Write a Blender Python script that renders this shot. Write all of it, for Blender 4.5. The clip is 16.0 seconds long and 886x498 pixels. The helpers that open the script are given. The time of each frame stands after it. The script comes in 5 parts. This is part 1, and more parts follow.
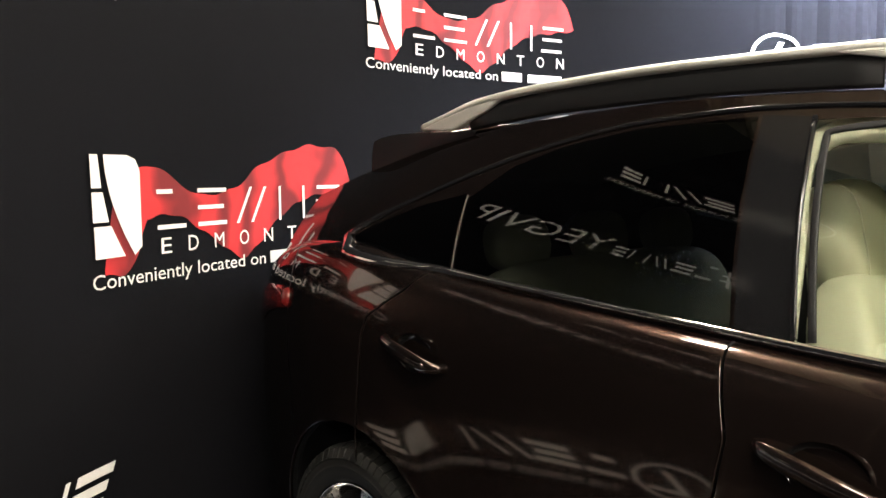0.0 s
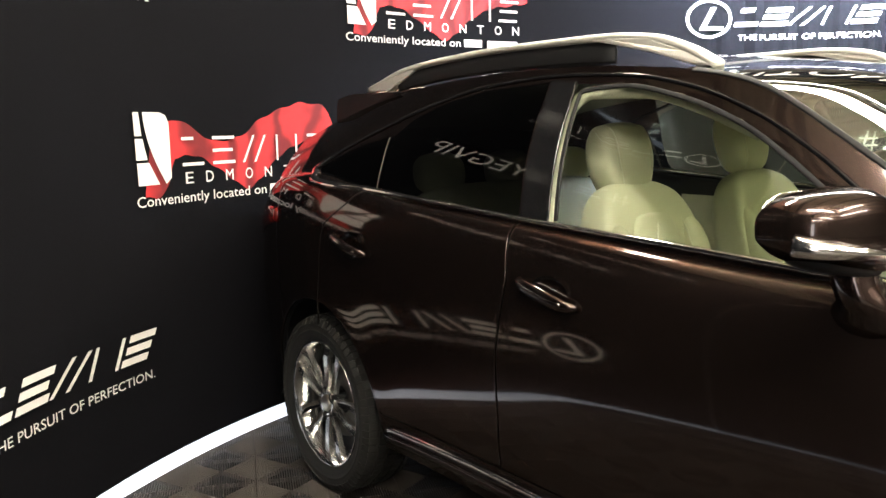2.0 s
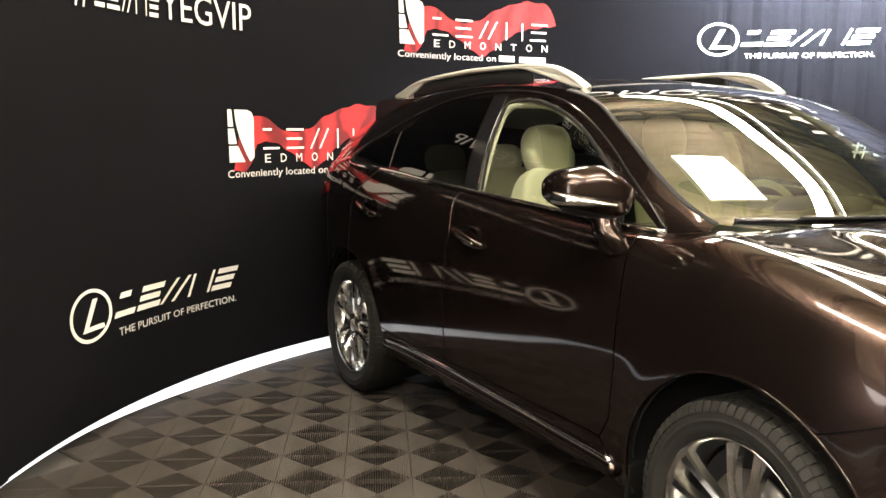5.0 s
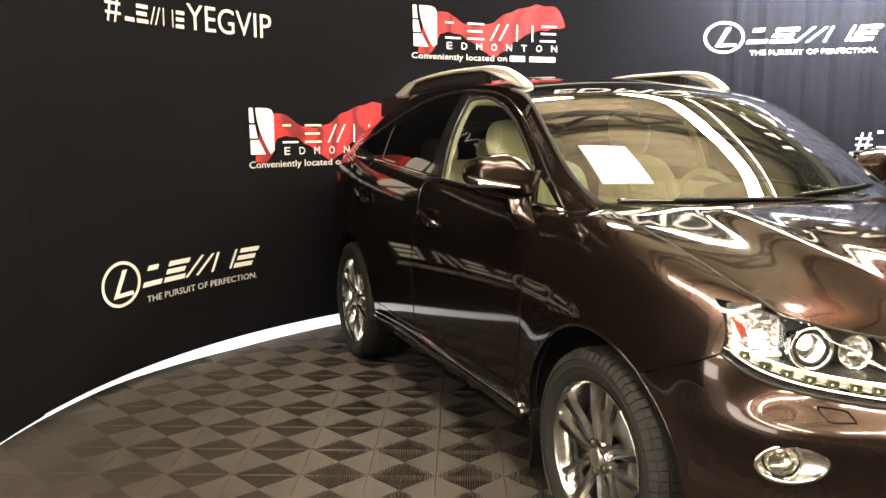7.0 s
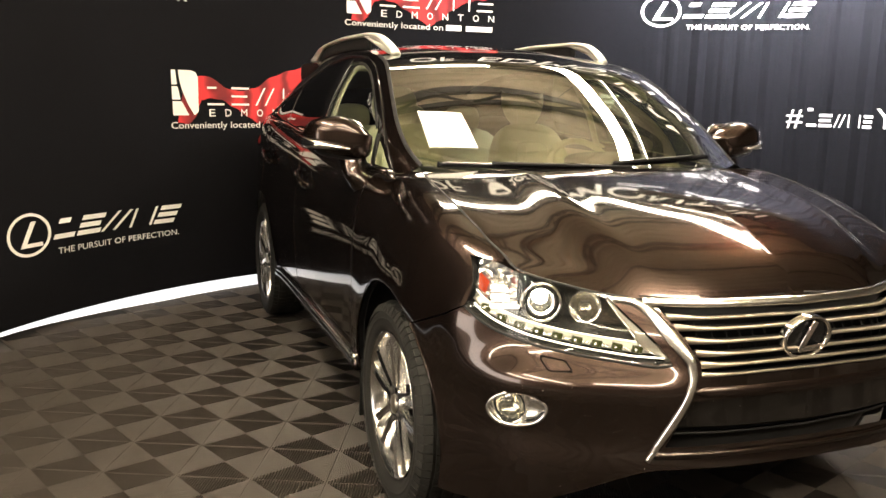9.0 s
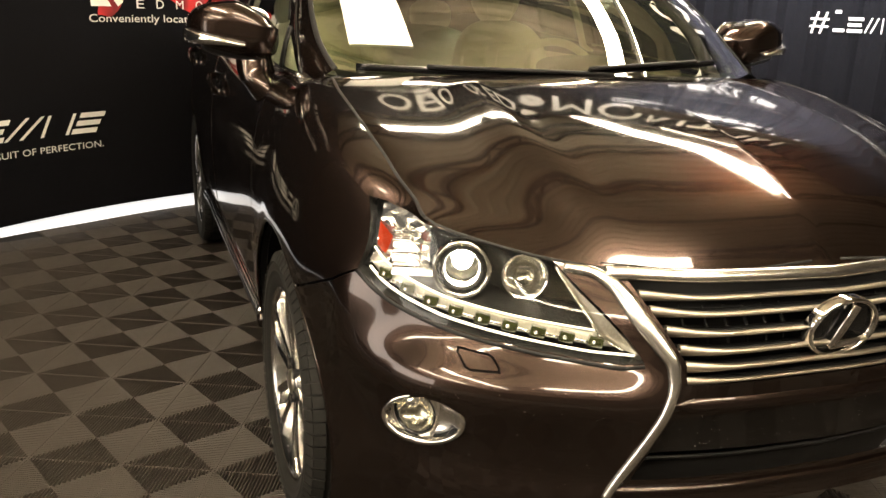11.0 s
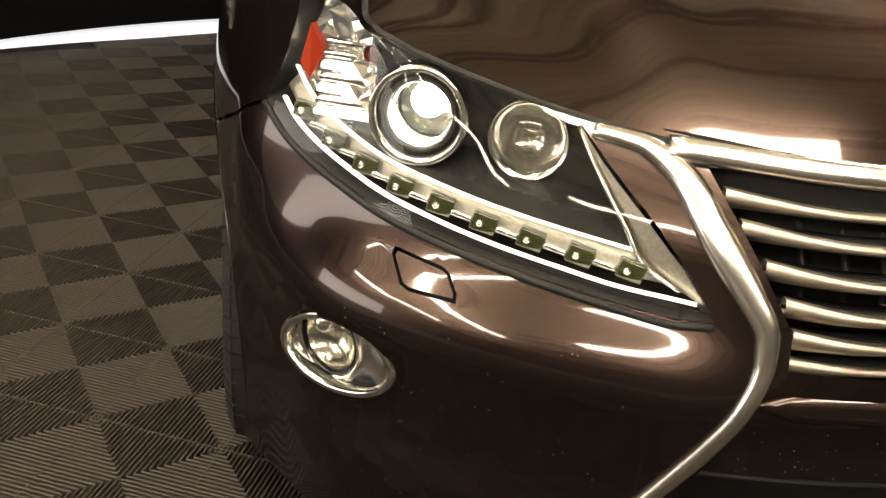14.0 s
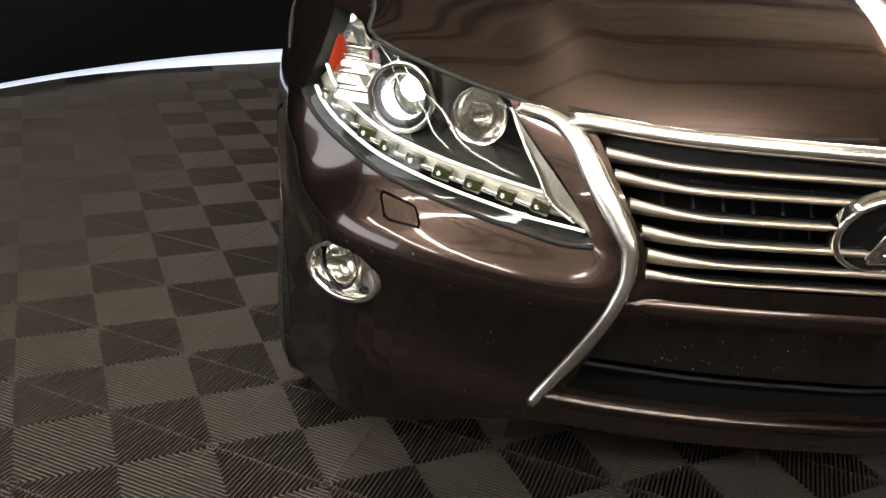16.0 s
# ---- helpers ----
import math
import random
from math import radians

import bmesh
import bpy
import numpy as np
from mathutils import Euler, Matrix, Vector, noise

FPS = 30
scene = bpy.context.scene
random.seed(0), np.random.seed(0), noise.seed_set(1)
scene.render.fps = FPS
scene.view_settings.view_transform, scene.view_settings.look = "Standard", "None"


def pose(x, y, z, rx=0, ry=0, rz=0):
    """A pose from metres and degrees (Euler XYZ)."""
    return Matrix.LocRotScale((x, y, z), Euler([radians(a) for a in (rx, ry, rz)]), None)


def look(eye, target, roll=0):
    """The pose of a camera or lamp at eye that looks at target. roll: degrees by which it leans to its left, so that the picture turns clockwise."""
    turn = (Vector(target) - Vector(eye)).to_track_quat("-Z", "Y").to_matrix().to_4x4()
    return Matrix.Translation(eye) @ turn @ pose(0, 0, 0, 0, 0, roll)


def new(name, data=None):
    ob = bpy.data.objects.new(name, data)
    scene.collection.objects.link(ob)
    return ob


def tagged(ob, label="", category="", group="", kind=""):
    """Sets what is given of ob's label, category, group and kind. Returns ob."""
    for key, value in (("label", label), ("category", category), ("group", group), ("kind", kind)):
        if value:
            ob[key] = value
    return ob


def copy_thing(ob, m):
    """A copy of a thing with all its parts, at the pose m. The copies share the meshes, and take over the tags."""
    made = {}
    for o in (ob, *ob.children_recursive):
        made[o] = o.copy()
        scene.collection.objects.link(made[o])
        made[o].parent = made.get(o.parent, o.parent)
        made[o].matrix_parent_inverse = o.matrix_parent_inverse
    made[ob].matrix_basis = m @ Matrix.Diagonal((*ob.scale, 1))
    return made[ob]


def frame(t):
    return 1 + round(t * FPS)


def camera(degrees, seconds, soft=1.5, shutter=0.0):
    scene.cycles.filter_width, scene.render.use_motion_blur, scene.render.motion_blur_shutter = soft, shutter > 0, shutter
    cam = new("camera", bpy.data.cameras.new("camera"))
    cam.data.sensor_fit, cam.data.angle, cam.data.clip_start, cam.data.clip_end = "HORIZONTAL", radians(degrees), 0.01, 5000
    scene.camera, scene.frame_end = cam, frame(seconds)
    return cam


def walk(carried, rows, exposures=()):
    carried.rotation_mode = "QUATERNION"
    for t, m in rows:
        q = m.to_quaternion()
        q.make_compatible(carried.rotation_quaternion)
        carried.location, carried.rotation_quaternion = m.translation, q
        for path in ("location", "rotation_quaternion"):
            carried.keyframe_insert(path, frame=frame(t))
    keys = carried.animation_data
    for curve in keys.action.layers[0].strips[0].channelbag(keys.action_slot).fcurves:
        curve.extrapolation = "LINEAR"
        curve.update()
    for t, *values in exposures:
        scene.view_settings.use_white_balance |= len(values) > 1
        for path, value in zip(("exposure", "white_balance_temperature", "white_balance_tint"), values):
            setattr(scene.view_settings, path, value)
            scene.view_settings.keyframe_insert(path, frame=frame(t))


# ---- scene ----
import mathutils.bvhtree

cam = camera(55.0, 16.0)
PATH = [
    (0, (-2.216, -0.635, 1.482), (-0.931, 0.888, 1.305), -0.5),
    (0.5, (-2.296, -0.868, 1.474), (-1.045, 0.678, 1.259), -1.0),
    (1, (-2.424, -1.126, 1.467), (-1.17, 0.41, 1.21), -0.7),
    (1.5, (-2.463, -1.42, 1.446), (-1.24, 0.137, 1.164), -0.7),
    (2, (-2.504, -1.672, 1.46), (-1.32, -0.085, 1.176), -1.2),
    (2.5, (-2.595, -1.909, 1.454), (-1.436, -0.301, 1.186), -0.7),
    (3, (-2.622, -2.124, 1.451), (-1.512, -0.483, 1.177), 0.3),
    (3.5, (-2.616, -2.392, 1.46), (-1.573, -0.707, 1.187), 0.2),
    (4, (-2.658, -2.557, 1.449), (-1.64, -0.857, 1.184), 0.2),
    (4.2, (-2.663, -2.646, 1.452), (-1.657, -0.939, 1.18), 0.2),
    (6.3, (-2.544, -3.494, 1.441), (-1.719, -1.695, 1.154), 0.1),
    (6.5, (-2.512, -3.554, 1.449), (-1.701, -1.75, 1.156), 0.0),
    (7, (-2.38, -3.715, 1.443), (-1.625, -1.886, 1.152), -0.0),
    (7.5, (-2.21, -3.889, 1.446), (-1.534, -2.029, 1.155), -0.7),
    (8, (-2.09, -4.061, 1.423), (-1.42, -2.202, 1.113), -0.5),
    (8.5, (-1.963, -4.161, 1.428), (-1.263, -2.32, 1.079), 0.3),
    (9, (-1.758, -4.144, 1.428), (-1.059, -2.304, 1.07), 1.4),
    (9.2, (-1.69, -4.126, 1.424), (-0.999, -2.286, 1.054), 1.8),
    (11.3, (-1.215, -3.438, 1.34), (-0.547, -1.655, 0.728), 2.3),
    (11.5, (-1.176, -3.371, 1.318), (-0.531, -1.592, 0.672), 2.1),
    (12, (-1.105, -3.181, 1.277), (-0.473, -1.428, 0.551), 2.1),
    (12.5, (-1.04, -3.024, 1.23), (-0.404, -1.302, 0.436), 3.0),
    (13, (-0.966, -2.974, 1.192), (-0.383, -1.256, 0.351), 4.8),
    (13.5, (-0.89, -2.973, 1.173), (-0.428, -1.234, 0.301), 6.2),
    (14, (-0.84, -3.002, 1.158), (-0.462, -1.249, 0.272), 5.8),
    (14.5, (-0.816, -3.1, 1.172), (-0.491, -1.338, 0.284), 4.3),
    (15, (-0.802, -3.233, 1.202), (-0.521, -1.45, 0.341), 3.1),
    (15.5, (-0.783, -3.293, 1.205), (-0.551, -1.491, 0.368), 3.5),
    (16, (-0.7, -3.407, 1.214), (-0.571, -1.595, 0.379), 4.5),
]
walk(cam, [(t, look(eye, target, roll)) for t, eye, target, roll in PATH], exposures=((0, 1.62, 5800, 10), (4, 1.80, 6000, 10), (7, 1.78, 6500, 10), (9, 1.42, 6600, 10), (12, 1.04, 6850, 10), (13.5, 0.98, 6650, 10), (15, 0.88, 5850, 10), (16, 0.84, 5550, 10)))

# ---- light ----
world = bpy.data.worlds.new("world")
scene.world = world
world.use_nodes = True
world.node_tree.nodes["Background"].inputs[0].default_value = (0.75, 0.82, 1.0, 1)
world.node_tree.nodes["Background"].inputs[1].default_value = 0.05


# ---- materials ----
def material(name, color, rough=0.5, metal=0.0, **extra):
    m = bpy.data.materials.new(name)
    m.use_nodes = True
    b = m.node_tree.nodes["Principled BSDF"]
    b.inputs["Base Color"].default_value = (*color, 1)
    b.inputs["Roughness"].default_value = rough
    b.inputs["Metallic"].default_value = metal
    for key, value in extra.items():
        b.inputs[key.replace("_", " ")].default_value = value
    return m


def grained(m, scale=40.0, amount=0.15, bump=0.0, rough=0.0, detail=6.0, wide=0.0, wide_scale=2.0):
    """Varies a material's colour and relief at one fine and one wide scale."""
    t = m.node_tree
    b = t.nodes["Principled BSDF"]
    where = t.nodes.new("ShaderNodeTexCoord")
    fine = t.nodes.new("ShaderNodeTexNoise")
    fine.inputs["Scale"].default_value, fine.inputs["Detail"].default_value = scale, detail
    t.links.new(where.outputs["Object"], fine.inputs["Vector"])
    big = t.nodes.new("ShaderNodeTexNoise")
    big.inputs["Scale"].default_value, big.inputs["Detail"].default_value = wide_scale, 4
    t.links.new(where.outputs["Object"], big.inputs["Vector"])
    value = t.nodes.new("ShaderNodeMath")
    value.operation = "MULTIPLY_ADD"
    t.links.new(fine.outputs["Fac"], value.inputs[0])
    value.inputs[1].default_value, value.inputs[2].default_value = 2 * amount, 1 - amount - wide
    more = t.nodes.new("ShaderNodeMath")
    more.operation = "MULTIPLY_ADD"
    t.links.new(big.outputs["Fac"], more.inputs[0])
    more.inputs[1].default_value = 2 * wide
    t.links.new(value.outputs[0], more.inputs[2])
    mix = t.nodes.new("ShaderNodeVectorMath")
    mix.operation = "SCALE"
    mix.inputs[0].default_value = b.inputs["Base Color"].default_value[:3]
    t.links.new(more.outputs[0], mix.inputs["Scale"])
    t.links.new(mix.outputs[0], b.inputs["Base Color"])
    if rough:
        r = t.nodes.new("ShaderNodeMath")
        r.operation = "MULTIPLY_ADD"
        t.links.new(big.outputs["Fac"], r.inputs[0])
        r.inputs[1].default_value, r.inputs[2].default_value = 2 * rough, b.inputs["Roughness"].default_value - rough
        t.links.new(r.outputs[0], b.inputs["Roughness"])
    if bump:
        n = t.nodes.new("ShaderNodeBump")
        n.inputs["Strength"].default_value, n.inputs["Distance"].default_value = bump, 0.002
        t.links.new(fine.outputs["Fac"], n.inputs["Height"])
        t.links.new(n.outputs[0], b.inputs["Normal"])
    return m


def glowing(name, color, strength):
    m = material(name, color, 0.6)
    b = m.node_tree.nodes["Principled BSDF"]
    b.inputs["Emission Color"].default_value = (*color, 1)
    b.inputs["Emission Strength"].default_value = strength
    return m


def glass(name, color, straight=0.08, rough=0.0):
    """Thin glass: part clear, part a mirror that grows towards a slanting view. straight: the share mirrored head on."""
    m = bpy.data.materials.new(name)
    m.use_nodes = True
    t = m.node_tree
    t.nodes.clear()
    out = t.nodes.new("ShaderNodeOutputMaterial")
    mix = t.nodes.new("ShaderNodeMixShader")
    slant = t.nodes.new("ShaderNodeLayerWeight")
    slant.inputs["Blend"].default_value = 0.5
    power = t.nodes.new("ShaderNodeMath")
    power.operation = "POWER"
    power.inputs[1].default_value = 4.5
    t.links.new(slant.outputs["Facing"], power.inputs[0])
    share = t.nodes.new("ShaderNodeMath")
    share.operation = "MULTIPLY_ADD"
    share.inputs[1].default_value, share.inputs[2].default_value = 1 - straight, straight
    t.links.new(power.outputs[0], share.inputs[0])
    see = t.nodes.new("ShaderNodeBsdfTransparent")
    see.inputs[0].default_value = (*color, 1)
    shine = t.nodes.new("ShaderNodeBsdfGlossy")
    shine.inputs["Roughness"].default_value = rough
    shine.inputs[0].default_value = (0.95, 0.95, 0.95, 1)
    t.links.new(share.outputs[0], mix.inputs[0])
    t.links.new(see.outputs[0], mix.inputs[1])
    t.links.new(shine.outputs[0], mix.inputs[2])
    t.links.new(mix.outputs[0], out.inputs[0])
    return m


PAINT = grained(material("brown_metallic_paint", (0.045, 0.0300, 0.0255), 0.27, 0.93, Coat_Weight=1.0, Coat_Roughness=0.055), 1800, 0.3, 0.0, wide=0.04)
PAINT.node_tree.nodes["Principled BSDF"].inputs["Specular Tint"].default_value = (0.2, 0.15, 0.12, 1)
BLACK = grained(material("black_plastic", (0.010, 0.010, 0.011), 0.55, Specular_IOR_Level=0.3), 300, 0.2, 0.1)
FLAP = grained(material("flap_rubber", (0.005, 0.005, 0.005), 0.6, Specular_IOR_Level=0.15), 300, 0.2, 0.1)
GLOSSBLACK = material("gloss_black", (0.008, 0.008, 0.009), 0.12)
RUBBER = grained(material("tyre_rubber", (0.015, 0.0145, 0.0135), 0.7, Specular_IOR_Level=0.3), 90, 0.25, 0.15, wide=0.15, wide_scale=9)
CHROME = grained(material("chrome", (0.82, 0.80, 0.77), 0.1, 1.0), 30, 0.05)
BRIGHT = grained(material("soft_chrome", (0.84, 0.81, 0.76), 0.24, 1.0), 30, 0.05)
SATIN = grained(material("satin_metal", (0.58, 0.54, 0.47), 0.3, 1.0), 60, 0.06)
RAIL = grained(material("rail_silver", (0.80, 0.78, 0.72), 0.40, 0.5), 60, 0.05)
SLAT = grained(material("slat_silver", (0.50, 0.45, 0.38), 0.46, 1.0), 60, 0.06)
RIM = grained(material("alloy_rim", (0.70, 0.69, 0.67), 0.20, 1.0), 50, 0.08)
GLASS = glass("clear_glass", (0.86, 0.93, 0.88), 0.08)
SCREEN = glass("windscreen_glass", (0.38, 0.42, 0.29), 0.23)
TINT = glass("tinted_glass", (0.035, 0.04, 0.04), 0.045)
LENS = glass("lamp_lens", (0.96, 0.96, 0.96), 0.03)
LEATHER = grained(material("cream_leather", (0.46, 0.445, 0.31), 0.5), 220, 0.08, 0.25, wide=0.06, wide_scale=5)
TRIMC = grained(material("cream_trim", (0.56, 0.54, 0.40), 0.65), 200, 0.08, 0.1)
SHADED_LINING = grained(material("roof_lining", (0.16, 0.15, 0.12), 0.8), 200, 0.08, 0.1)
SIDE_GLOW = glowing("side_glow_panel", (1.0, 0.92, 0.84), 2.2)
DASH = grained(material("grey_dash", (0.10, 0.09, 0.08), 0.6), 250, 0.12, 0.2)
FABRIC = grained(material("black_fabric", (0.0055, 0.0055, 0.0072), 0.85, Specular_IOR_Level=0.06), 420, 0.5, 0.3, wide=0.22)
WHITE = grained(material("white_print", (0.80, 0.78, 0.74), 0.8), 300, 0.05)
LEDM = glowing("led_strip", (0.95, 0.96, 1.0), 0.40)
TILE = grained(material("grey_tile", (0.050, 0.042, 0.036), 0.46, Specular_IOR_Level=0.28), 60, 0.15, 0.1, wide=0.2, wide_scale=2.2, rough=0.08)
GAP_SHADE = grained(material("tile_gap_shade", (0.004, 0.004, 0.004), 0.95, Specular_IOR_Level=0.1), 60, 0.2)
CONCRETE = grained(material("concrete", (0.07, 0.065, 0.06), 0.75), 20, 0.15, 0.1, wide=0.2, wide_scale=1)
ROOFM = grained(material("steel_deck", (0.42, 0.36, 0.27), 0.7), 8, 0.15)
HALLW = grained(material("hall_wall", (0.24, 0.22, 0.20), 0.8), 8, 0.2, wide=0.2)
STEEL = grained(material("roof_steel", (0.055, 0.049, 0.043), 0.6), 20, 0.2)
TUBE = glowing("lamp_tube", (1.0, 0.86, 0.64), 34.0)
COOL = glowing("cool_tube", (0.94, 0.95, 1.0), 370.0)


# ---- mesh tools ----
def spline(*keys):
    """A smooth curve through (x, y) keys that never overshoots."""
    xs, ys = [k[0] for k in keys], [k[1] for k in keys]
    n = len(xs)
    h = [xs[i + 1] - xs[i] for i in range(n - 1)]
    d = [(ys[i + 1] - ys[i]) / h[i] for i in range(n - 1)]
    m = [d[0]] + [0 if d[i - 1] * d[i] <= 0 else 3 * (h[i - 1] + h[i]) / ((2 * h[i] + h[i - 1]) / d[i - 1] + (h[i] + 2 * h[i - 1]) / d[i]) for i in range(1, n - 1)] + [d[-1]]

    def value(x):
        if x <= xs[0]:
            return ys[0]
        if x >= xs[-1]:
            return ys[-1]
        i = max(k for k in range(n - 1) if xs[k] <= x)
        t = (x - xs[i]) / h[i]
        return (2 * t ** 3 - 3 * t * t + 1) * ys[i] + (t ** 3 - 2 * t * t + t) * h[i] * m[i] + (3 * t * t - 2 * t ** 3) * ys[i + 1] + (t ** 3 - t * t) * h[i] * m[i + 1]
    return value


def finish(bm, name, mat, parent=None, label="", smooth=True, bevel=0.0):
    """Links a bmesh as one mesh object."""
    me = bpy.data.meshes.new(name)
    if smooth:
        for f in bm.faces:
            f.smooth = True
    bm.to_mesh(me)
    bm.free()
    me.materials.append(mat)
    ob = new(name, me)
    if bevel:
        mod = ob.modifiers.new("bevel", "BEVEL")
        mod.width, mod.segments, mod.limit_method = bevel, 2, "ANGLE"
        mod.harden_normals = False
    if parent:
        ob.parent = parent
    if label:
        ob["label"] = label
    return ob


def part(name, bm, mat, parent, label="", smooth=True, bevel=0.0):
    return finish(bm, name, mat, parent, label, smooth, bevel)


def empty(name, m=None):
    ob = new(name)
    ob.empty_display_size = 0.1
    if m:
        ob.matrix_basis = m
    return ob


def sheet(points, close_u=False, close_v=False):
    """A bmesh grid from rows of points."""
    bm = bmesh.new()
    rows = [[bm.verts.new(p) for p in row] for row in points]
    nu, nv = len(rows), len(rows[0])
    for i in range(nu if close_u else nu - 1):
        for j in range(nv if close_v else nv - 1):
            q = [rows[i][j], rows[(i + 1) % nu][j], rows[(i + 1) % nu][(j + 1) % nv], rows[i][(j + 1) % nv]]
            if len({v.co.to_tuple(5) for v in q}) >= 3:
                bm.faces.new(q)
    bmesh.ops.remove_doubles(bm, verts=bm.verts, dist=0.0004)
    return bm


def box(sx, sy, sz, at=(0, 0, 0), rot=None, bm=None):
    bm = bm or bmesh.new()
    m = Matrix.Translation(at) @ (rot or Matrix()) @ Matrix.Diagonal((sx, sy, sz, 1))
    bmesh.ops.create_cube(bm, size=1, matrix=m)
    return bm


def lathe(profile, n=48, axis="X", bm=None, m=None):
    """Turns a profile of (along, radius) round an axis."""
    rows = []
    for a, r in profile:
        row = []
        for k in range(n):
            c, s = math.cos(2 * math.pi * k / n) * r, math.sin(2 * math.pi * k / n) * r
            row.append({"X": (a, c, s), "Y": (c, a, s), "Z": (c, s, a)}[axis])
        rows.append(row)
    made = sheet(rows, close_v=True)
    if m:
        bmesh.ops.transform(made, matrix=m, verts=made.verts)
    return made


def tube(points, radius, n=8, flat=None, caps=True):
    """A round bar along points; flat squashes it: (width, height)."""
    pts = [Vector(p) for p in points]
    rows = []
    for i, p in enumerate(pts):
        d = (pts[min(i + 1, len(pts) - 1)] - pts[max(i - 1, 0)]).normalized()
        side = d.cross(Vector((0, 0, 1)))
        side = side.normalized() if side.length > 1e-4 else Vector((1, 0, 0))
        up = side.cross(d).normalized()
        w, h = flat if flat else (radius, radius)
        if callable(w):
            w = w(i / (len(pts) - 1))
        if callable(h):
            h = h(i / (len(pts) - 1))
        rows.append([p + side * w * math.cos(2 * math.pi * k / n) + up * h * math.sin(2 * math.pi * k / n) for k in range(n)])
    bm = sheet(rows, close_v=True)
    if caps:
        for e in (rows[0], rows[-1]):
            vs = [min(bm.verts, key=lambda v: (v.co - q).length) for q in e]
            if len(set(vs)) == n:
                try:
                    bm.faces.new(vs)
                except ValueError:
                    pass
    bmesh.ops.recalc_face_normals(bm, faces=bm.faces)
    return bm


def smooth_curve(keys, n):
    """n points on a smooth curve through key points."""
    keys = [Vector(k) for k in keys]
    d = [0.0]
    for a, b in zip(keys, keys[1:]):
        d.append(d[-1] + max((b - a).length, 1e-6))
    f = [spline(*[(t, k[i]) for t, k in zip(d, keys)]) for i in range(len(keys[0]))]
    return [Vector([g(d[-1] * k / (n - 1)) for g in f]) for k in range(n)]


def inside(u, v, poly):
    hit = False
    for (a, b), (c, d) in zip(poly, poly[1:] + poly[:1]):
        if (b > v) != (d > v) and u < (c - a) * (v - b) / (d - b) + a:
            hit = not hit
    return hit


SIDE, FRONT = Vector((0, 1, 0)), Vector((1, 0, 0))


def carve(bm, poly, across, keep=False, rows=Vector((0, 0, 1)), where=None):
    """Cuts a polygon, seen along a direction, out of a surface. Returns the piece if keep."""
    poly = [tuple(p) for p in poly]
    u0, u1 = min(p[0] for p in poly) - 0.03, max(p[0] for p in poly) + 0.03
    v0, v1 = min(p[1] for p in poly) - 0.03, max(p[1] for p in poly) + 0.03

    def near(f):
        if where and not where(f.calc_center_median()):
            return False
        us, vs = [x.co.dot(across) for x in f.verts], [x.co.dot(rows) for x in f.verts]
        return max(us) > u0 and min(us) < u1 and max(vs) > v0 and min(vs) < v1
    facing = across.cross(rows)
    for (a, b), (c, d) in zip(poly, poly[1:] + poly[:1]):
        edge = across * (c - a) + rows * (d - b)
        if edge.length < 1e-6:
            continue
        no = edge.cross(facing).normalized()
        co = across * a + rows * b
        lu, hu, lv, hv = min(a, c) - 0.004, max(a, c) + 0.004, min(b, d) - 0.004, max(b, d) + 0.004

        def touches(f):
            us, vs = [x.co.dot(across) for x in f.verts], [x.co.dot(rows) for x in f.verts]
            return max(us) > lu and min(us) < hu and max(vs) > lv and min(vs) < hv and (not where or where(f.calc_center_median()))
        faces = [f for f in bm.faces if touches(f)]
        geom = list({v for f in faces for v in f.verts}) + list({e for f in faces for e in f.edges}) + faces
        bmesh.ops.bisect_plane(bm, geom=geom, dist=1e-5, plane_co=co, plane_no=no)
    gone = []
    for f in bm.faces:
        if near(f):
            c = f.calc_center_median()
            if inside(c.dot(across), c.dot(rows), poly):
                gone.append(f)
    piece = None
    if keep:
        piece = bmesh.new()
        made = {}
        for f in gone:
            for v in f.verts:
                if v not in made:
                    made[v] = piece.verts.new(v.co)
            piece.faces.new([made[v] for v in f.verts])
    bmesh.ops.delete(bm, geom=gone, context="FACES")
    return piece


def groove(bm, line, across, width=0.005, where=None):
    """Opens a shut line of a given width along a polyline."""
    for (a, b), (c, d) in zip(line, line[1:]):
        w = Vector((c - a, d - b)).normalized() * 0.0012
        n = Vector((-(d - b), c - a)).normalized() * width / 2
        carve(bm, [(a + n.x - w.x, b + n.y - w.y), (c + n.x + w.x, d + n.y + w.y), (c - n.x + w.x, d - n.y + w.y), (a - n.x - w.x, b - n.y - w.y)], across, where=where)


def flipped(bm):
    """The mirror image of a surface, across the car's middle."""
    other = bm.copy()
    bmesh.ops.transform(other, matrix=Matrix.Diagonal((-1, 1, 1, 1)), verts=other.verts)
    bmesh.ops.reverse_faces(other, faces=other.faces)
    return other


def pieces(bm):
    """Splits a surface into its separate islands."""
    left, out = set(bm.faces), []
    while left:
        seed = left.pop()
        group, todo = [seed], [seed]
        while todo:
            f = todo.pop()
            for e in f.edges:
                for g in e.link_faces:
                    if g in left:
                        left.discard(g)
                        group.append(g)
                        todo.append(g)
        one = bmesh.new()
        made = {}
        for f in group:
            for v in f.verts:
                if v not in made:
                    made[v] = one.verts.new(v.co)
            one.faces.new([made[v] for v in f.verts])
        out.append(one)
    bm.free()
    return out


def middle(bm):
    c, area = Vector(), 0
    for f in bm.faces:
        a = f.calc_area()
        c += f.calc_center_median() * a
        area += a
    return c / max(area, 1e-9), area


# ---- the booth ----
CX, CY, RAD = 0.496, -1.270, 3.644


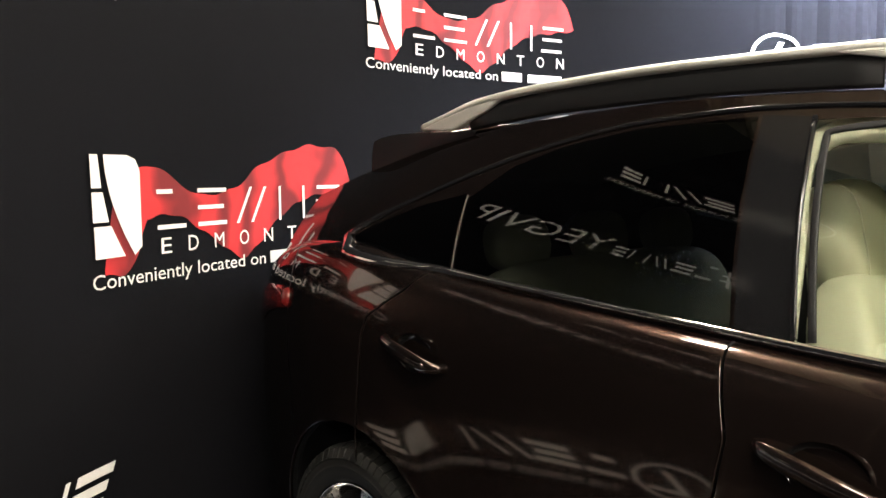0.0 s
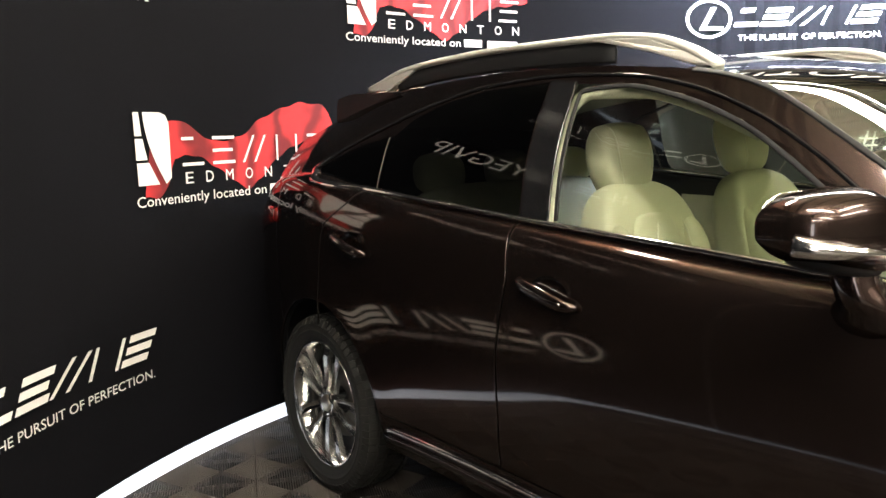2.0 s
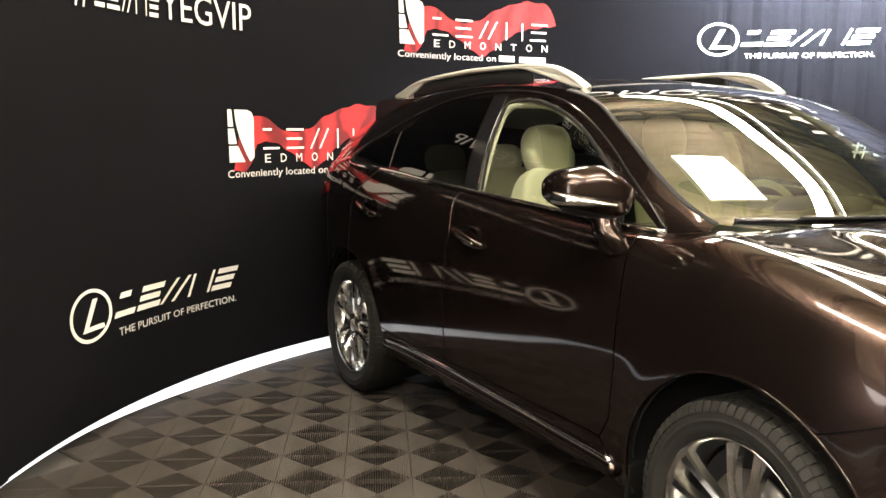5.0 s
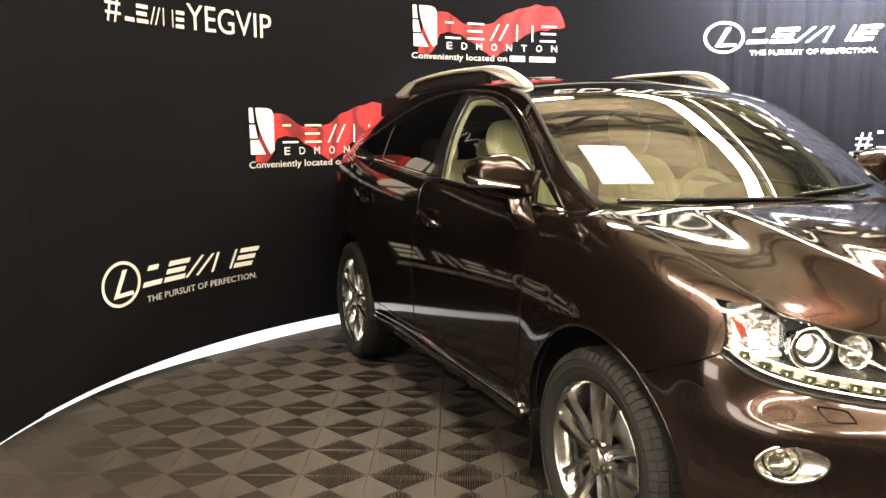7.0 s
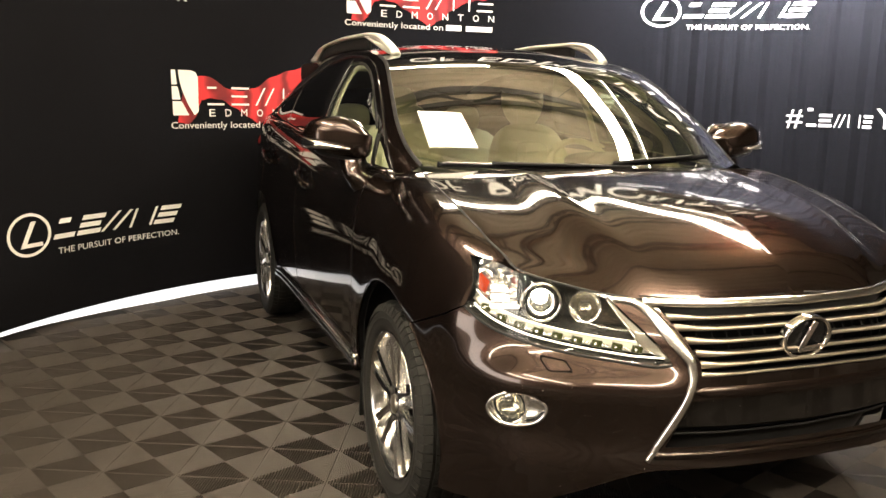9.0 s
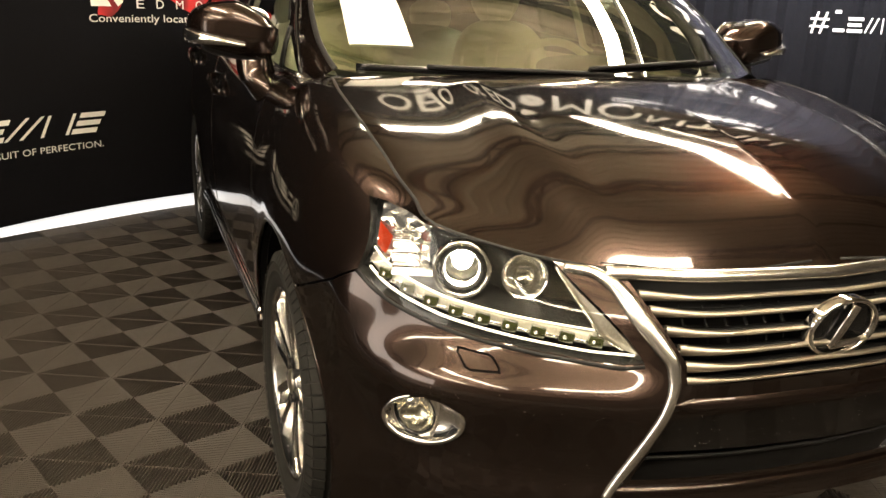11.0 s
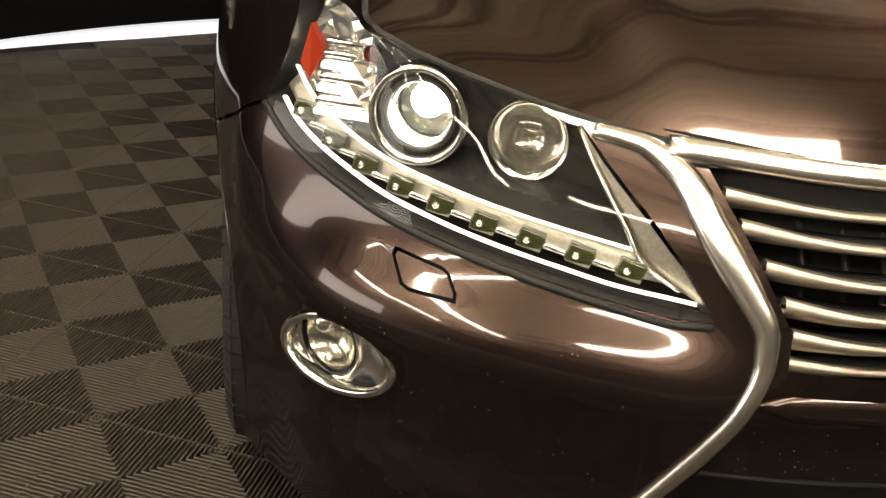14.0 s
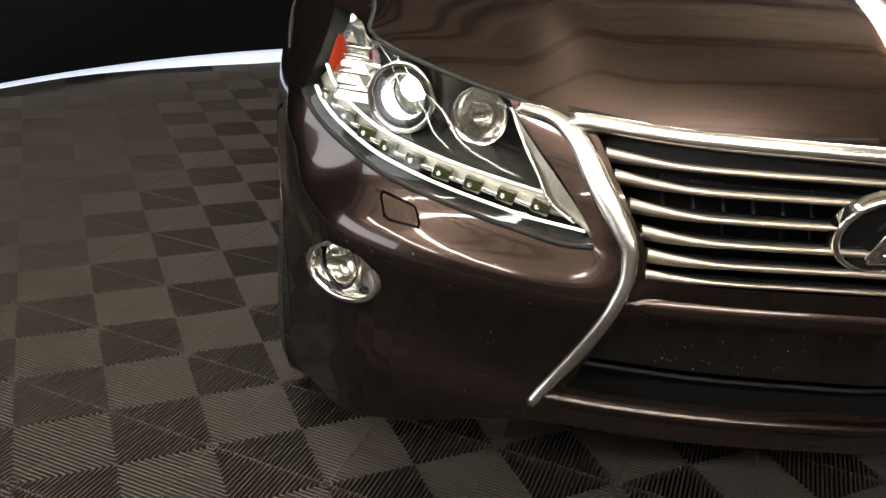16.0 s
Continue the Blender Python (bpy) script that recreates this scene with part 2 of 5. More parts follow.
def on_wall(deg, z, off=0.0):
    a = radians(deg)
    return (CX + (RAD - off) * math.cos(a), CY + (RAD - off) * math.sin(a), z)


def arc_wall(name, a0, a1, low, high, mat, thick=0.05, step=1.0, off=0.0, wave=None):
    n = max(2, int(abs(a1 - a0) / step) + 1)
    rows = []
    for k in range(n):
        a = a0 + (a1 - a0) * k / (n - 1)
        w = off + (wave(a) if wave else 0)
        z0, z1 = (low(a) if callable(low) else low), (high(a) if callable(high) else high)
        rows.append([on_wall(a, z0, w), on_wall(a, z1, w), on_wall(a, z1, -thick), on_wall(a, z0, -thick)])
    bm = sheet(rows, close_v=True)
    bm.faces.new([min(bm.verts, key=lambda v: (v.co - Vector(q)).length) for q in rows[0]])
    bm.faces.new([min(bm.verts, key=lambda v: (v.co - Vector(q)).length) for q in rows[-1]])
    bmesh.ops.recalc_face_normals(bm, faces=bm.faces)
    return finish(bm, name, mat, smooth=False)


def pleats(a):
    s = 1 if 14 < a < 62 else 0
    edge = min(1, max(0, (62 - a) / 8)) * min(1, max(0, (a - 14) / 8))
    return s * edge * 0.012 * (math.sin(a * 2.1) + 0.6 * math.sin(a * 3.7 + 1))


tagged(arc_wall("wall_backdrop", 5, 149.5, 0.083, 3.95, FABRIC, step=0.5, wave=pleats), "curved black fabric backdrop wall printed with pale logos", "wall", kind="structure")
tagged(arc_wall("wall_side", 149.8, 185, 0.083, 3.55, FABRIC, off=0.012), "plain black fabric end panel of the backdrop", "wall", kind="structure")
led_foot = spline((5, 0.0), (122, 0.0), (132, 0.022), (142, 0.05), (168, 0.06), (185, 0.06))
tagged(arc_wall("led_strip", 5, 185, led_foot, 0.081, LEDM, thick=0.03, off=-0.02), "bright white light strip under the backdrop wall", "light strip", kind="structure")

bm = box(30, 30, 0.2, (0, -2, -0.125))
tagged(finish(bm, "floor", CONCRETE, smooth=False), "grey concrete workshop floor", "floor", kind="structure")

# the hall round the booth
bm = bmesh.new()
for sx, sy, sz, at in ((30, 0.3, 6, (0, 13.15, 3)), (30, 0.3, 6, (0, -17.15, 3)), (0.3, 30, 6, (15.15, -2, 3)), (0.3, 30, 6, (-15.15, -2, 3))):
    box(sx, sy, sz, at, bm=bm)
tagged(finish(bm, "wall_hall", HALLW, smooth=False), "plain grey hall walls", "wall", kind="structure")
bm = box(31, 31, 0.2, (0, -2, 6.18))
for k in range(100):
    y = -17.3 + 0.31 * k
    bm.faces.new([bm.verts.new((-15.5, y - 0.13, 6.079)), bm.verts.new((15.5, y - 0.13, 6.079)), bm.verts.new((15.5, y - 0.07, 6.035)), bm.verts.new((-15.5, y - 0.07, 6.035))])
    bm.faces.new([bm.verts.new((-15.5, y - 0.07, 6.035)), bm.verts.new((15.5, y - 0.07, 6.035)), bm.verts.new((15.5, y + 0.07, 6.035)), bm.verts.new((-15.5, y + 0.07, 6.035))])
    bm.faces.new([bm.verts.new((-15.5, y + 0.07, 6.035)), bm.verts.new((15.5, y + 0.07, 6.035)), bm.verts.new((15.5, y + 0.13, 6.079)), bm.verts.new((-15.5, y + 0.13, 6.079))])
bmesh.ops.remove_doubles(bm, verts=bm.verts, dist=0.0004)
tagged(finish(bm, "ceiling", ROOFM, smooth=False), "fluted tan steel roof deck of the hall", "ceiling", kind="structure")

# glowing panels added out of view, for the brightness mirrored in the bumper's corner
for glow_y in (-3.6,):
    glow_wall = empty("hall_glow", pose(-14.98, glow_y, 0))
    part("door_frame", box(0.10, 8.4, 0.2, (0, 0, 4.1)), STEEL, glow_wall, smooth=False)
    for dy in (-4.1, 4.1):
        part("door_frame", box(0.10, 0.2, 4.0, (0, dy, 2.0)), STEEL, glow_wall, smooth=False)
    for k in range(8):
        part("glow_panel", box(0.03, 7.96, 0.485, (0.01, 0, 0.25 + 0.49 * k)), SIDE_GLOW, glow_wall, "glowing panel added for its light", smooth=False)
    tagged(glow_wall, "wide glowing panels added out of view to light the car's nose", "door", kind="structure")


def truss(y):
    root = empty("roof_truss", pose(0, y, 5.2))
    part("top_chord", box(30, 0.14, 0.12, (0, 0, 0.7)), STEEL, root, smooth=False)
    part("bottom_chord", box(30, 0.14, 0.12), STEEL, root, smooth=False)
    for k in range(20):
        x = -15 + 1.5 * k
        part("brace", tube([(x, 0, 0), (x + 0.75, 0, 0.7)], 0.04, 6), STEEL, root)
        part("brace", tube([(x + 0.75, 0, 0.7), (x + 1.5, 0, 0)], 0.04, 6), STEEL, root)
    return tagged(root, "dark steel roof truss under the deck", "truss", "roof trusses")


for y in (-12, -9, -6, -4.2, -2.4, -0.6, 1.2, 3, 4.8, 7):
    truss(y)


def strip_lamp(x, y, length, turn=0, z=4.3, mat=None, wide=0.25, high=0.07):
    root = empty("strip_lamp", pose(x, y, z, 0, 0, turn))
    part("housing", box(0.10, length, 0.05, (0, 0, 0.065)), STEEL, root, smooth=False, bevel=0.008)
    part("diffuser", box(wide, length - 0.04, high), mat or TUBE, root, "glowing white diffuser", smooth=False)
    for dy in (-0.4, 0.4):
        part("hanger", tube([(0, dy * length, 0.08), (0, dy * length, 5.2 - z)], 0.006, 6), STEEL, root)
    return tagged(root, "long glowing strip lamp hung out of view under the trusses", "lamp", "ceiling strip lamps")


# first two follow windscreen reflections; the others are unseen, added to light the car
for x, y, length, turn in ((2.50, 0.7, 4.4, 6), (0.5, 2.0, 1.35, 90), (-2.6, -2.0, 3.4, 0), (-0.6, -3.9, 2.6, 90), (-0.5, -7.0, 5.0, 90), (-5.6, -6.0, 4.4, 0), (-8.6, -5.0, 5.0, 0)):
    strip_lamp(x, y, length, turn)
strip_lamp(3.05, 0.9, 4.0, 0, wide=0.012, high=0.012)
# unseen lamp for the bright wall at right; plates added to screen the room
wash = strip_lamp(2.69, 0.705, 1.8, 42, 2.9, COOL, 0.06)
part("shield", box(0.01, 1.8, 0.24, (-0.09, 0, 0)), STEEL, wash, "dark metal plate added to keep the wash light off the car", smooth=False)
part("shield", box(0.44, 1.8, 0.01, (0.08, 0, 0.10)), STEEL, wash, smooth=False)

# ---- the car ----
car = empty("car")
tagged(car, "dark brown metallic sport utility car with chrome trim", "car")

# plan outline of the flank at bumper height, from the nose's middle round to the tail's middle
OUTLINE = [(0, -2.425), (0.2, -2.412), (0.38, -2.378), (0.55, -2.31), (0.68, -2.235), (0.778, -2.14), (0.850, -1.985), (0.910, -1.83), (0.936, -1.62), (0.940, -1.4),
           (0.930, -1.15), (0.934, -0.8), (0.940, 0.0), (0.938, 0.8), (0.932, 1.3), (0.905, 1.65), (0.85, 1.92), (0.76, 2.08), (0.6, 2.16), (0.3, 2.205), (0, 2.215)]
BASE = smooth_curve([(x, y, 0) for x, y in OUTLINE], 330)
LEN = [0.0]
for a, b in zip(BASE, BASE[1:]):
    LEN.append(LEN[-1] + (b - a).length)


def length_at(y):
    return min(range(len(BASE)), key=lambda i: abs(BASE[i].y - y))


def S(y):
    return LEN[length_at(y)]


# top edge along the outline: height, and how far it lies inwards (x) and back (y) from the outline
TOP = [(-2.425, 0.905, 0.0, 0.115), (-2.378, 0.885, 0.0, 0.105), (-2.31, 0.900, -0.02, 0.10), (-2.235, 0.925, -0.03, 0.095), (-2.13, 0.955, -0.036, 0.075), (-2.05, 0.975, -0.082, 0.07), (-1.97, 0.993, -0.112, 0.06),
       (-1.80, 1.035, -0.166, 0.03), (-1.6, 1.083, -0.178, 0.0), (-1.4, 1.125, -0.180, 0.0), (-1.2, 1.150, -0.190, 0.0), (-1.05, 1.125, -0.16, 0.0), (-0.9, 1.122, -0.125, 0.0),
       (0.09, 1.168, -0.112, 0), (1.0, 1.225, -0.118, 0), (1.45, 1.285, -0.11, 0), (1.75, 1.27, -0.10, -0.02), (2.0, 1.20, -0.06, -0.04), (2.2, 1.10, 0.0, -0.04), (2.215, 1.08, 0.0, -0.04)]
top_z, top_x, top_y = (spline(*[(S(r[0]) if i else 0.0, r[k]) for i, r in enumerate(TOP)]) for k in (1, 2, 3))
nose = spline((0.0, 1.0), (S(-2.13), 1.0), (S(-1.7), 0.0), (9, 0.0))
tuck = spline((0.20, -0.085), (0.28, -0.060), (0.36, -0.036), (0.44, -0.022), (0.52, -0.012), (0.62, -0.005), (0.75, 0.0))
chin = spline((0.20, 0.03), (0.30, 0.015), (0.45, 0.0), (0.52, 0.012), (0.60, 0.012), (0.75, 0.0))
MID = 0.75
# how far the nose leans in under and across the lamps, and the cheek that stands out beside them
shelf = spline((0.20, 0.0), (0.46, 0.0), (0.56, 0.004), (0.62, 0.012), (0.65, 0.015), (0.672, 0.011), (0.70, -0.008), (0.74, -0.038), (0.775, -0.050), (0.84, -0.043), (0.90, -0.024), (0.97, 0.0), (1.2, 0.0))
cheek_z = spline((0.50, 0.0), (0.58, 0.25), (0.66, 0.95), (0.75, 1.0), (0.82, 0.88), (0.90, 0.42), (0.97, 0.0))
cheek_y = spline((-2.20, 0.0), (-2.08, 0.35), (-1.99, 0.93), (-1.945, 1.0), (-1.92, 0.85), (-1.88, 0.25), (-1.84, 0.0), (-1.70, 0.0))


def flank(i, z):
    """The body's surface at outline point i and height z."""
    p, s = BASE[i], LEN[i]
    zt = top_z(s)
    x, y = p.x, p.y
    w = nose(s)
    if z > MID:
        t = min(1, (z - MID) / (zt - MID))
        roll = 1 - (1 - t ** 2.3) ** (1 / 2.3)
        soft = t ** 1.85
        k = roll * (1 - w) + soft * w
        x += top_x(s) * k
        y += top_y(s) * k
    else:
        e = tuck(z)
        x += e * (1 - w) * min(1, max(0, (p.y + 1.25) / 0.3)) + (e * 0.25 * min(1, x / 0.5)) * w
        y += w * chin(z)
        if p.y > 1.9:
            y -= 0.04 * (MID - z)
    for yw in (-1.45, 1.29):
        r = math.hypot(p.y - yw, z - 0.36)
        x += 0.008 * math.exp(-((r - 0.44) / 0.085) ** 2) * (1 - w) if r > 0.44 else 0.008 * (1 - w)
    # the nose leans back towards the lamps from two thirds of its height, and a cheek stands out beside them
    if p.y < -1.75:
        ease = lambda k: k * k * (3 - 2 * k)
        f = ease(min(1, max(0, (p.x - 0.28) / 0.18))) * ease(min(1, max(0, (-1.93 - p.y) / 0.20)))
        q, r = BASE[max(i - 2, 0)], BASE[min(i + 2, len(BASE) - 1)]
        out = Vector((r.y - q.y, q.x - r.x, 0)).normalized()
        d = shelf(z) * f + 0.022 * cheek_z(z) * cheek_y(p.y)
        x += out.x * d
        y += out.y * d
    return Vector((x, y, z))


ROWS_Z = 60
LOW = spline((0, 0.462), (S(-2.35), 0.450), (S(-2.31), 0.415), (S(-2.235), 0.35), (S(-2.08), 0.275), (S(-1.9), 0.245), (S(-1.0), 0.30), (S(1.0), 0.30), (9, 0.32))
grid = []
for i in range(len(BASE)):
    z0, z1 = LOW(LEN[i]), top_z(LEN[i])
    grid.append([flank(i, z0 + (z1 - z0) * (1 - (1 - j / (ROWS_Z - 1)) ** 1.35)) for j in range(ROWS_Z)])


def relax(points, times):
    """Evens out a grid's curvature, holding its rims."""
    g = np.array([[tuple(p) for p in row] for row in points])
    for _ in range(times):
        h = g.copy()
        h[1:-1, 1:-1] = 0.5 * g[1:-1, 1:-1] + 0.125 * (g[2:, 1:-1] + g[:-2, 1:-1] + g[1:-1, 2:] + g[1:-1, :-2])
        h[1:-1, 0] = 0.5 * g[1:-1, 0] + 0.25 * (g[2:, 0] + g[:-2, 0])
        h[1:-1, -1] = 0.5 * g[1:-1, -1] + 0.25 * (g[2:, -1] + g[:-2, -1])
        g = h
    return [[Vector(p) for p in row] for row in g.tolist()]


grid = relax(grid, 6)
RIMLINE = [row[-1] for row in grid]
shell = sheet(grid)

# greenhouse side: belt line to gutter
belt_i = [i for i in range(len(BASE)) if -1.16 <= BASE[i].y <= 1.95 and i > 60]
gut_z = spline((-1.16, 1.160), (-1.1, 1.186), (-1.0, 1.240), (-0.9, 1.304), (-0.8, 1.368), (-0.7, 1.428), (-0.6, 1.486), (-0.5, 1.538), (-0.38, 1.575), (-0.2, 1.603), (0.1, 1.627), (0.45, 1.635), (0.9, 1.615), (1.3, 1.565), (1.6, 1.50), (1.95, 1.40))
gut_x = spline((-1.16, 0.714), (-1.1, 0.723), (-1.0, 0.733), (-0.9, 0.729), (-0.8, 0.714), (-0.7, 0.695), (-0.6, 0.675), (-0.5, 0.654), (-0.38, 0.634), (-0.2, 0.614), (0.3, 0.605), (0.9, 0.60), (1.4, 0.60), (1.95, 0.62))
green = []
for i in belt_i:
    a = RIMLINE[i]
    b = Vector((gut_x(a.y), a.y, max(gut_z(a.y), a.z + 0.001)))
    row = []
    for j in range(24):
        t = j / 23
        p = a.lerp(b, t)
        p.x += 0.075 * (b.z - a.z) * math.sin(math.pi * t) * 0.9
        row.append(p)
    green.append(row)
green = relax(green, 4)
house = sheet(green)
GUTTER = [row[-1] for row in green]

# roof
roof_pts = [p for p in GUTTER if p.y > -0.26]
rows = []
for p in roof_pts:
    crown = 0.035 + 0.02 * min(1, (p.y + 0.26) / 0.5)
    rows.append([Vector((p.x * (1 - 2 * k / 32), p.y - 0.05 * (1 - (1 - 2 * k / 32) ** 2) * max(0, 1 - (p.y + 0.26) / 0.6), p.z + crown * (1 - abs(1 - 2 * k / 32) ** 2.4))) for k in range(33)])
roof = sheet(relax(rows, 3))
header = rows[0]

# windscreen: from the cowl to the roof's front edge
post = [p for p in GUTTER if p.y <= -0.24]
rows = []
n = len(post)
for k, p in enumerate(post):
    t = k / (n - 1)
    bow_y = -0.25 * (1 - t) - 0.055 * t
    bow_z = -0.045 * (1 - t) + 0.037 * t + 0.022 * math.sin(math.pi * t)
    rows.append([Vector((p.x * (1 - 2 * j / 40), p.y + bow_y * (1 - (1 - 2 * j / 40) ** 2), p.z + bow_z * (1 - abs(1 - 2 * j / 40) ** 2.2))) for j in range(41)])
screen = sheet(rows)

# bonnet: a patch between its four edges
i1 = max(i for i in range(len(BASE)) if RIMLINE[i].y < -2.04)
i2 = max(i for i in range(len(BASE)) if RIMLINE[i].y < -1.24)
front = RIMLINE[:i1 + 1]
side = RIMLINE[i1:i2 + 1]
cowl = [(Vector((side[-1].x * t, side[-1].y - 0.12 * (1 - t * t), side[-1].z + 0.022 * (1 - t * t)))) for t in [k / 30 for k in range(31)]]
mid_z = spline((0, front[0].z), (0.05, 0.948), (0.14, 0.998), (0.24, 1.042), (0.36, 1.082), (0.5, 1.111), (0.7, 1.140), (1.0, cowl[0].z))
centre = [Vector((0, front[0].y + (cowl[0].y - front[0].y) * t, mid_z(t))) for t in [k / 50 for k in range(51)]]


def along(pts, t):
    f = t * (len(pts) - 1)
    i = min(int(f), len(pts) - 2)
    return pts[i].lerp(pts[i + 1], f - i)


NB, MB = 70, 56
crease = spline((0, 0.55), (0.25, 0.59), (0.45, 0.63), (0.7, 0.62), (1.0, 0.60))
rows = []
for a in range(NB + 1):
    u = a / NB
    row = []
    for b in range(MB + 1):
        v = b / MB
        f, c = along(front, u), along(cowl, u)
        m, s = along(centre, v), along(side, v)
        p = f * (1 - v) + c * v + m * (1 - u) + s * u - (front[0] * (1 - u) * (1 - v) + front[-1] * u * (1 - v) + cowl[0] * (1 - u) * v + cowl[-1] * u * v)
        k = u ** 2.4
        p.z = f.z * (1 - v) + c.z * v + m.z * (1 - k) + s.z * k - (front[0].z * (1 - k) * (1 - v) + front[-1].z * k * (1 - v) + cowl[0].z * (1 - k) * v + cowl[-1].z * k * v)
        # raised middle with a soft crease from the screen to the grille
        edge = crease(v)
        step = 1 / (1 + math.exp((u - edge) / 0.032))
        ridge = math.exp(-((u - edge + 0.055) / 0.07) ** 2)
        p.z += (0.022 * (step - (1 - u) * 0.45) + 0.008 * ridge) * min(1, v / 0.12) * min(1, (1 - v) / 0.15)
        row.append(p)
    rows.append(row)
hood = sheet(relax(rows, 5))


# feelers for laying trim on the surfaces
from_shell, from_house, from_hood, from_screen = (mathutils.bvhtree.BVHTree.FromBMesh(b) for b in (shell, house, hood, screen))


def side_at(y, z, tree=None):
    """Place and outward normal of the car's side at (y, z)."""
    for t in ((tree,) if tree else (from_shell, from_house)):
        p, n, _, _ = t.ray_cast(Vector((2, y, z)), Vector((-1, 0, 0)))
        if p and p.x > 0.3:
            return p, (n if n.x > 0 else -n)
    return Vector((0.9, y, z)), Vector((1, 0, 0))


def front_at(x, z):
    p, n, _, _ = from_shell.ray_cast(Vector((x, -4, z)), Vector((0, 1, 0)))
    if not p or p.y > -1:
        p, n, _, _ = from_shell.find_nearest(Vector((x, -2.3, z)))
    return p, (n if n.y < 0 else -n)


def down_at(x, y, tree):
    p, n, _, _ = tree.ray_cast(Vector((x, y, 3)), Vector((0, 0, -1)))
    if not p:
        p, n, _, _ = tree.find_nearest(Vector((x, y, 1.2)))
    return p, (n if n.z > 0 else -n)


def ribbon(spots, width, height, sink=0.003, closed=False):
    """A raised moulding along (place, normal) spots. width may be a function of 0..1."""
    rows, n = [], len(spots)
    for i, (p, nor) in enumerate(spots):
        a = spots[(i - 1) % n if closed else max(i - 1, 0)][0]
        b = spots[(i + 1) % n if closed else min(i + 1, n - 1)][0]
        across = nor.cross((b - a).normalized()).normalized()
        w = (width(i / (n - 1)) if callable(width) else width) / 2
        rows.append([p - across * w - nor * sink, p - across * w + nor * height * 0.45, p - across * w * 0.55 + nor * height, p + across * w * 0.55 + nor * height, p + across * w + nor * height * 0.45, p + across * w - nor * sink])
    bm = sheet(rows, close_u=closed, close_v=True)
    if not closed:
        bmesh.ops.holes_fill(bm, edges=[e for e in bm.edges if e.is_boundary])
    bmesh.ops.recalc_face_normals(bm, faces=bm.faces)
    return bm


def side_line(keys, n=40):
    return [side_at(p.x, p.y) for p in smooth_curve(keys, n)]


def side_path(keys, n=14):
    """Straight pieces between keys, finely divided."""
    out = []
    for (a, b), (c, d) in zip(keys, keys[1:]):
        for k in range(n):
            out.append(side_at(a + (c - a) * k / n, b + (d - b) * k / n))
    out.append(side_at(*keys[-1]))
    return out


def both(name, bm, mat, label="", parent=None, smooth=True, bevel=0.0):
    """A part on both sides of the car. parent: None, or the (near, far) parts that it belongs to. Returns (near, far)."""
    other = flipped(bm)
    near, far = parent or (car, car)
    return (part(name, other, mat, near, label, smooth, bevel), part(name, bm, mat, far, label, smooth, bevel))


def whole(bm):
    """A half and its mirror image, joined along the middle."""
    other = flipped(bm)
    me = bpy.data.meshes.new("join")
    other.to_mesh(me)
    other.free()
    bm.from_mesh(me)
    bpy.data.meshes.remove(me)
    bmesh.ops.remove_doubles(bm, verts=bm.verts, dist=0.0015)
    return bm


def cushion(sx, sy, sz, power=3.0, cuts=10):
    """A padded block with rounded edges."""
    bm = bmesh.new()
    bmesh.ops.create_cube(bm, size=2)
    bmesh.ops.subdivide_edges(bm, edges=bm.edges, cuts=cuts, use_grid_fill=True)
    for v in bm.verts:
        x, y, z = v.co
        r = (abs(x) ** power + abs(y) ** power + abs(z) ** power) ** (1 / power)
        v.co = Vector((x / r * sx / 2, y / r * sy / 2, z / r * sz / 2))
    return bm


def moved(bm, m):
    bmesh.ops.transform(bm, matrix=m, verts=bm.verts)
    return bm


# wheel openings
ARCH = 0.436
for yw in (-1.45, 1.29):
    carve(shell, [(yw + ARCH * math.cos(a), 0.36 + ARCH * math.sin(a)) for a in [math.pi * k / 18 for k in range(36)]], SIDE, where=lambda c: c.x > 0.7)

# lamps and grille in the nose
SLANT = Vector((0.83, 0.55, 0)).normalized()
HEAD = [(-0.946, 0.739), (-0.904, 0.734), (-0.853, 0.738), (-0.779, 0.745), (-0.699, 0.753), (-0.628, 0.760), (-0.546, 0.770), (-0.486, 0.782), (-0.425, 0.806), (-0.369, 0.841), (-0.380, 0.873), (-0.383, 0.900), (-0.377, 0.934),
        (-0.361, 0.968), (-0.397, 0.966), (-0.450, 0.959), (-0.489, 0.953), (-0.518, 0.948), (-0.577, 0.943), (-0.632, 0.935), (-0.674, 0.926), (-0.706, 0.918), (-0.735, 0.910), (-0.763, 0.897), (-0.811, 0.859), (-0.861, 0.822), (-0.910, 0.780)]
lens = carve(shell, HEAD, SLANT, keep=True, where=lambda c: c.y < -1.6)
UPPER = [(-0.01, 0.884), (0.30, 0.880), (0.412, 0.873), (0.375, 0.80), (0.348, 0.745), (0.346, 0.709), (0.2, 0.715), (-0.01, 0.719)]
LOWER = [(-0.01, 0.652), (0.2, 0.650), (0.370, 0.642), (0.428, 0.512), (0.2, 0.520), (-0.01, 0.523)]
carve(shell, UPPER, FRONT, where=lambda c: c.y < -2)
carve(shell, LOWER, FRONT, where=lambda c: c.y < -2)
FOG_C, FOG_N, FOG_U = Vector((0.772, -2.146, 0.585)), Vector((0.715, -0.695, 0.06)).normalized(), Vector((0.697, 0.717, 0)).normalized()
FOG_V = FOG_U.cross(FOG_N) if FOG_U.cross(FOG_N).z > 0 else FOG_N.cross(FOG_U)
FOG_RING = []
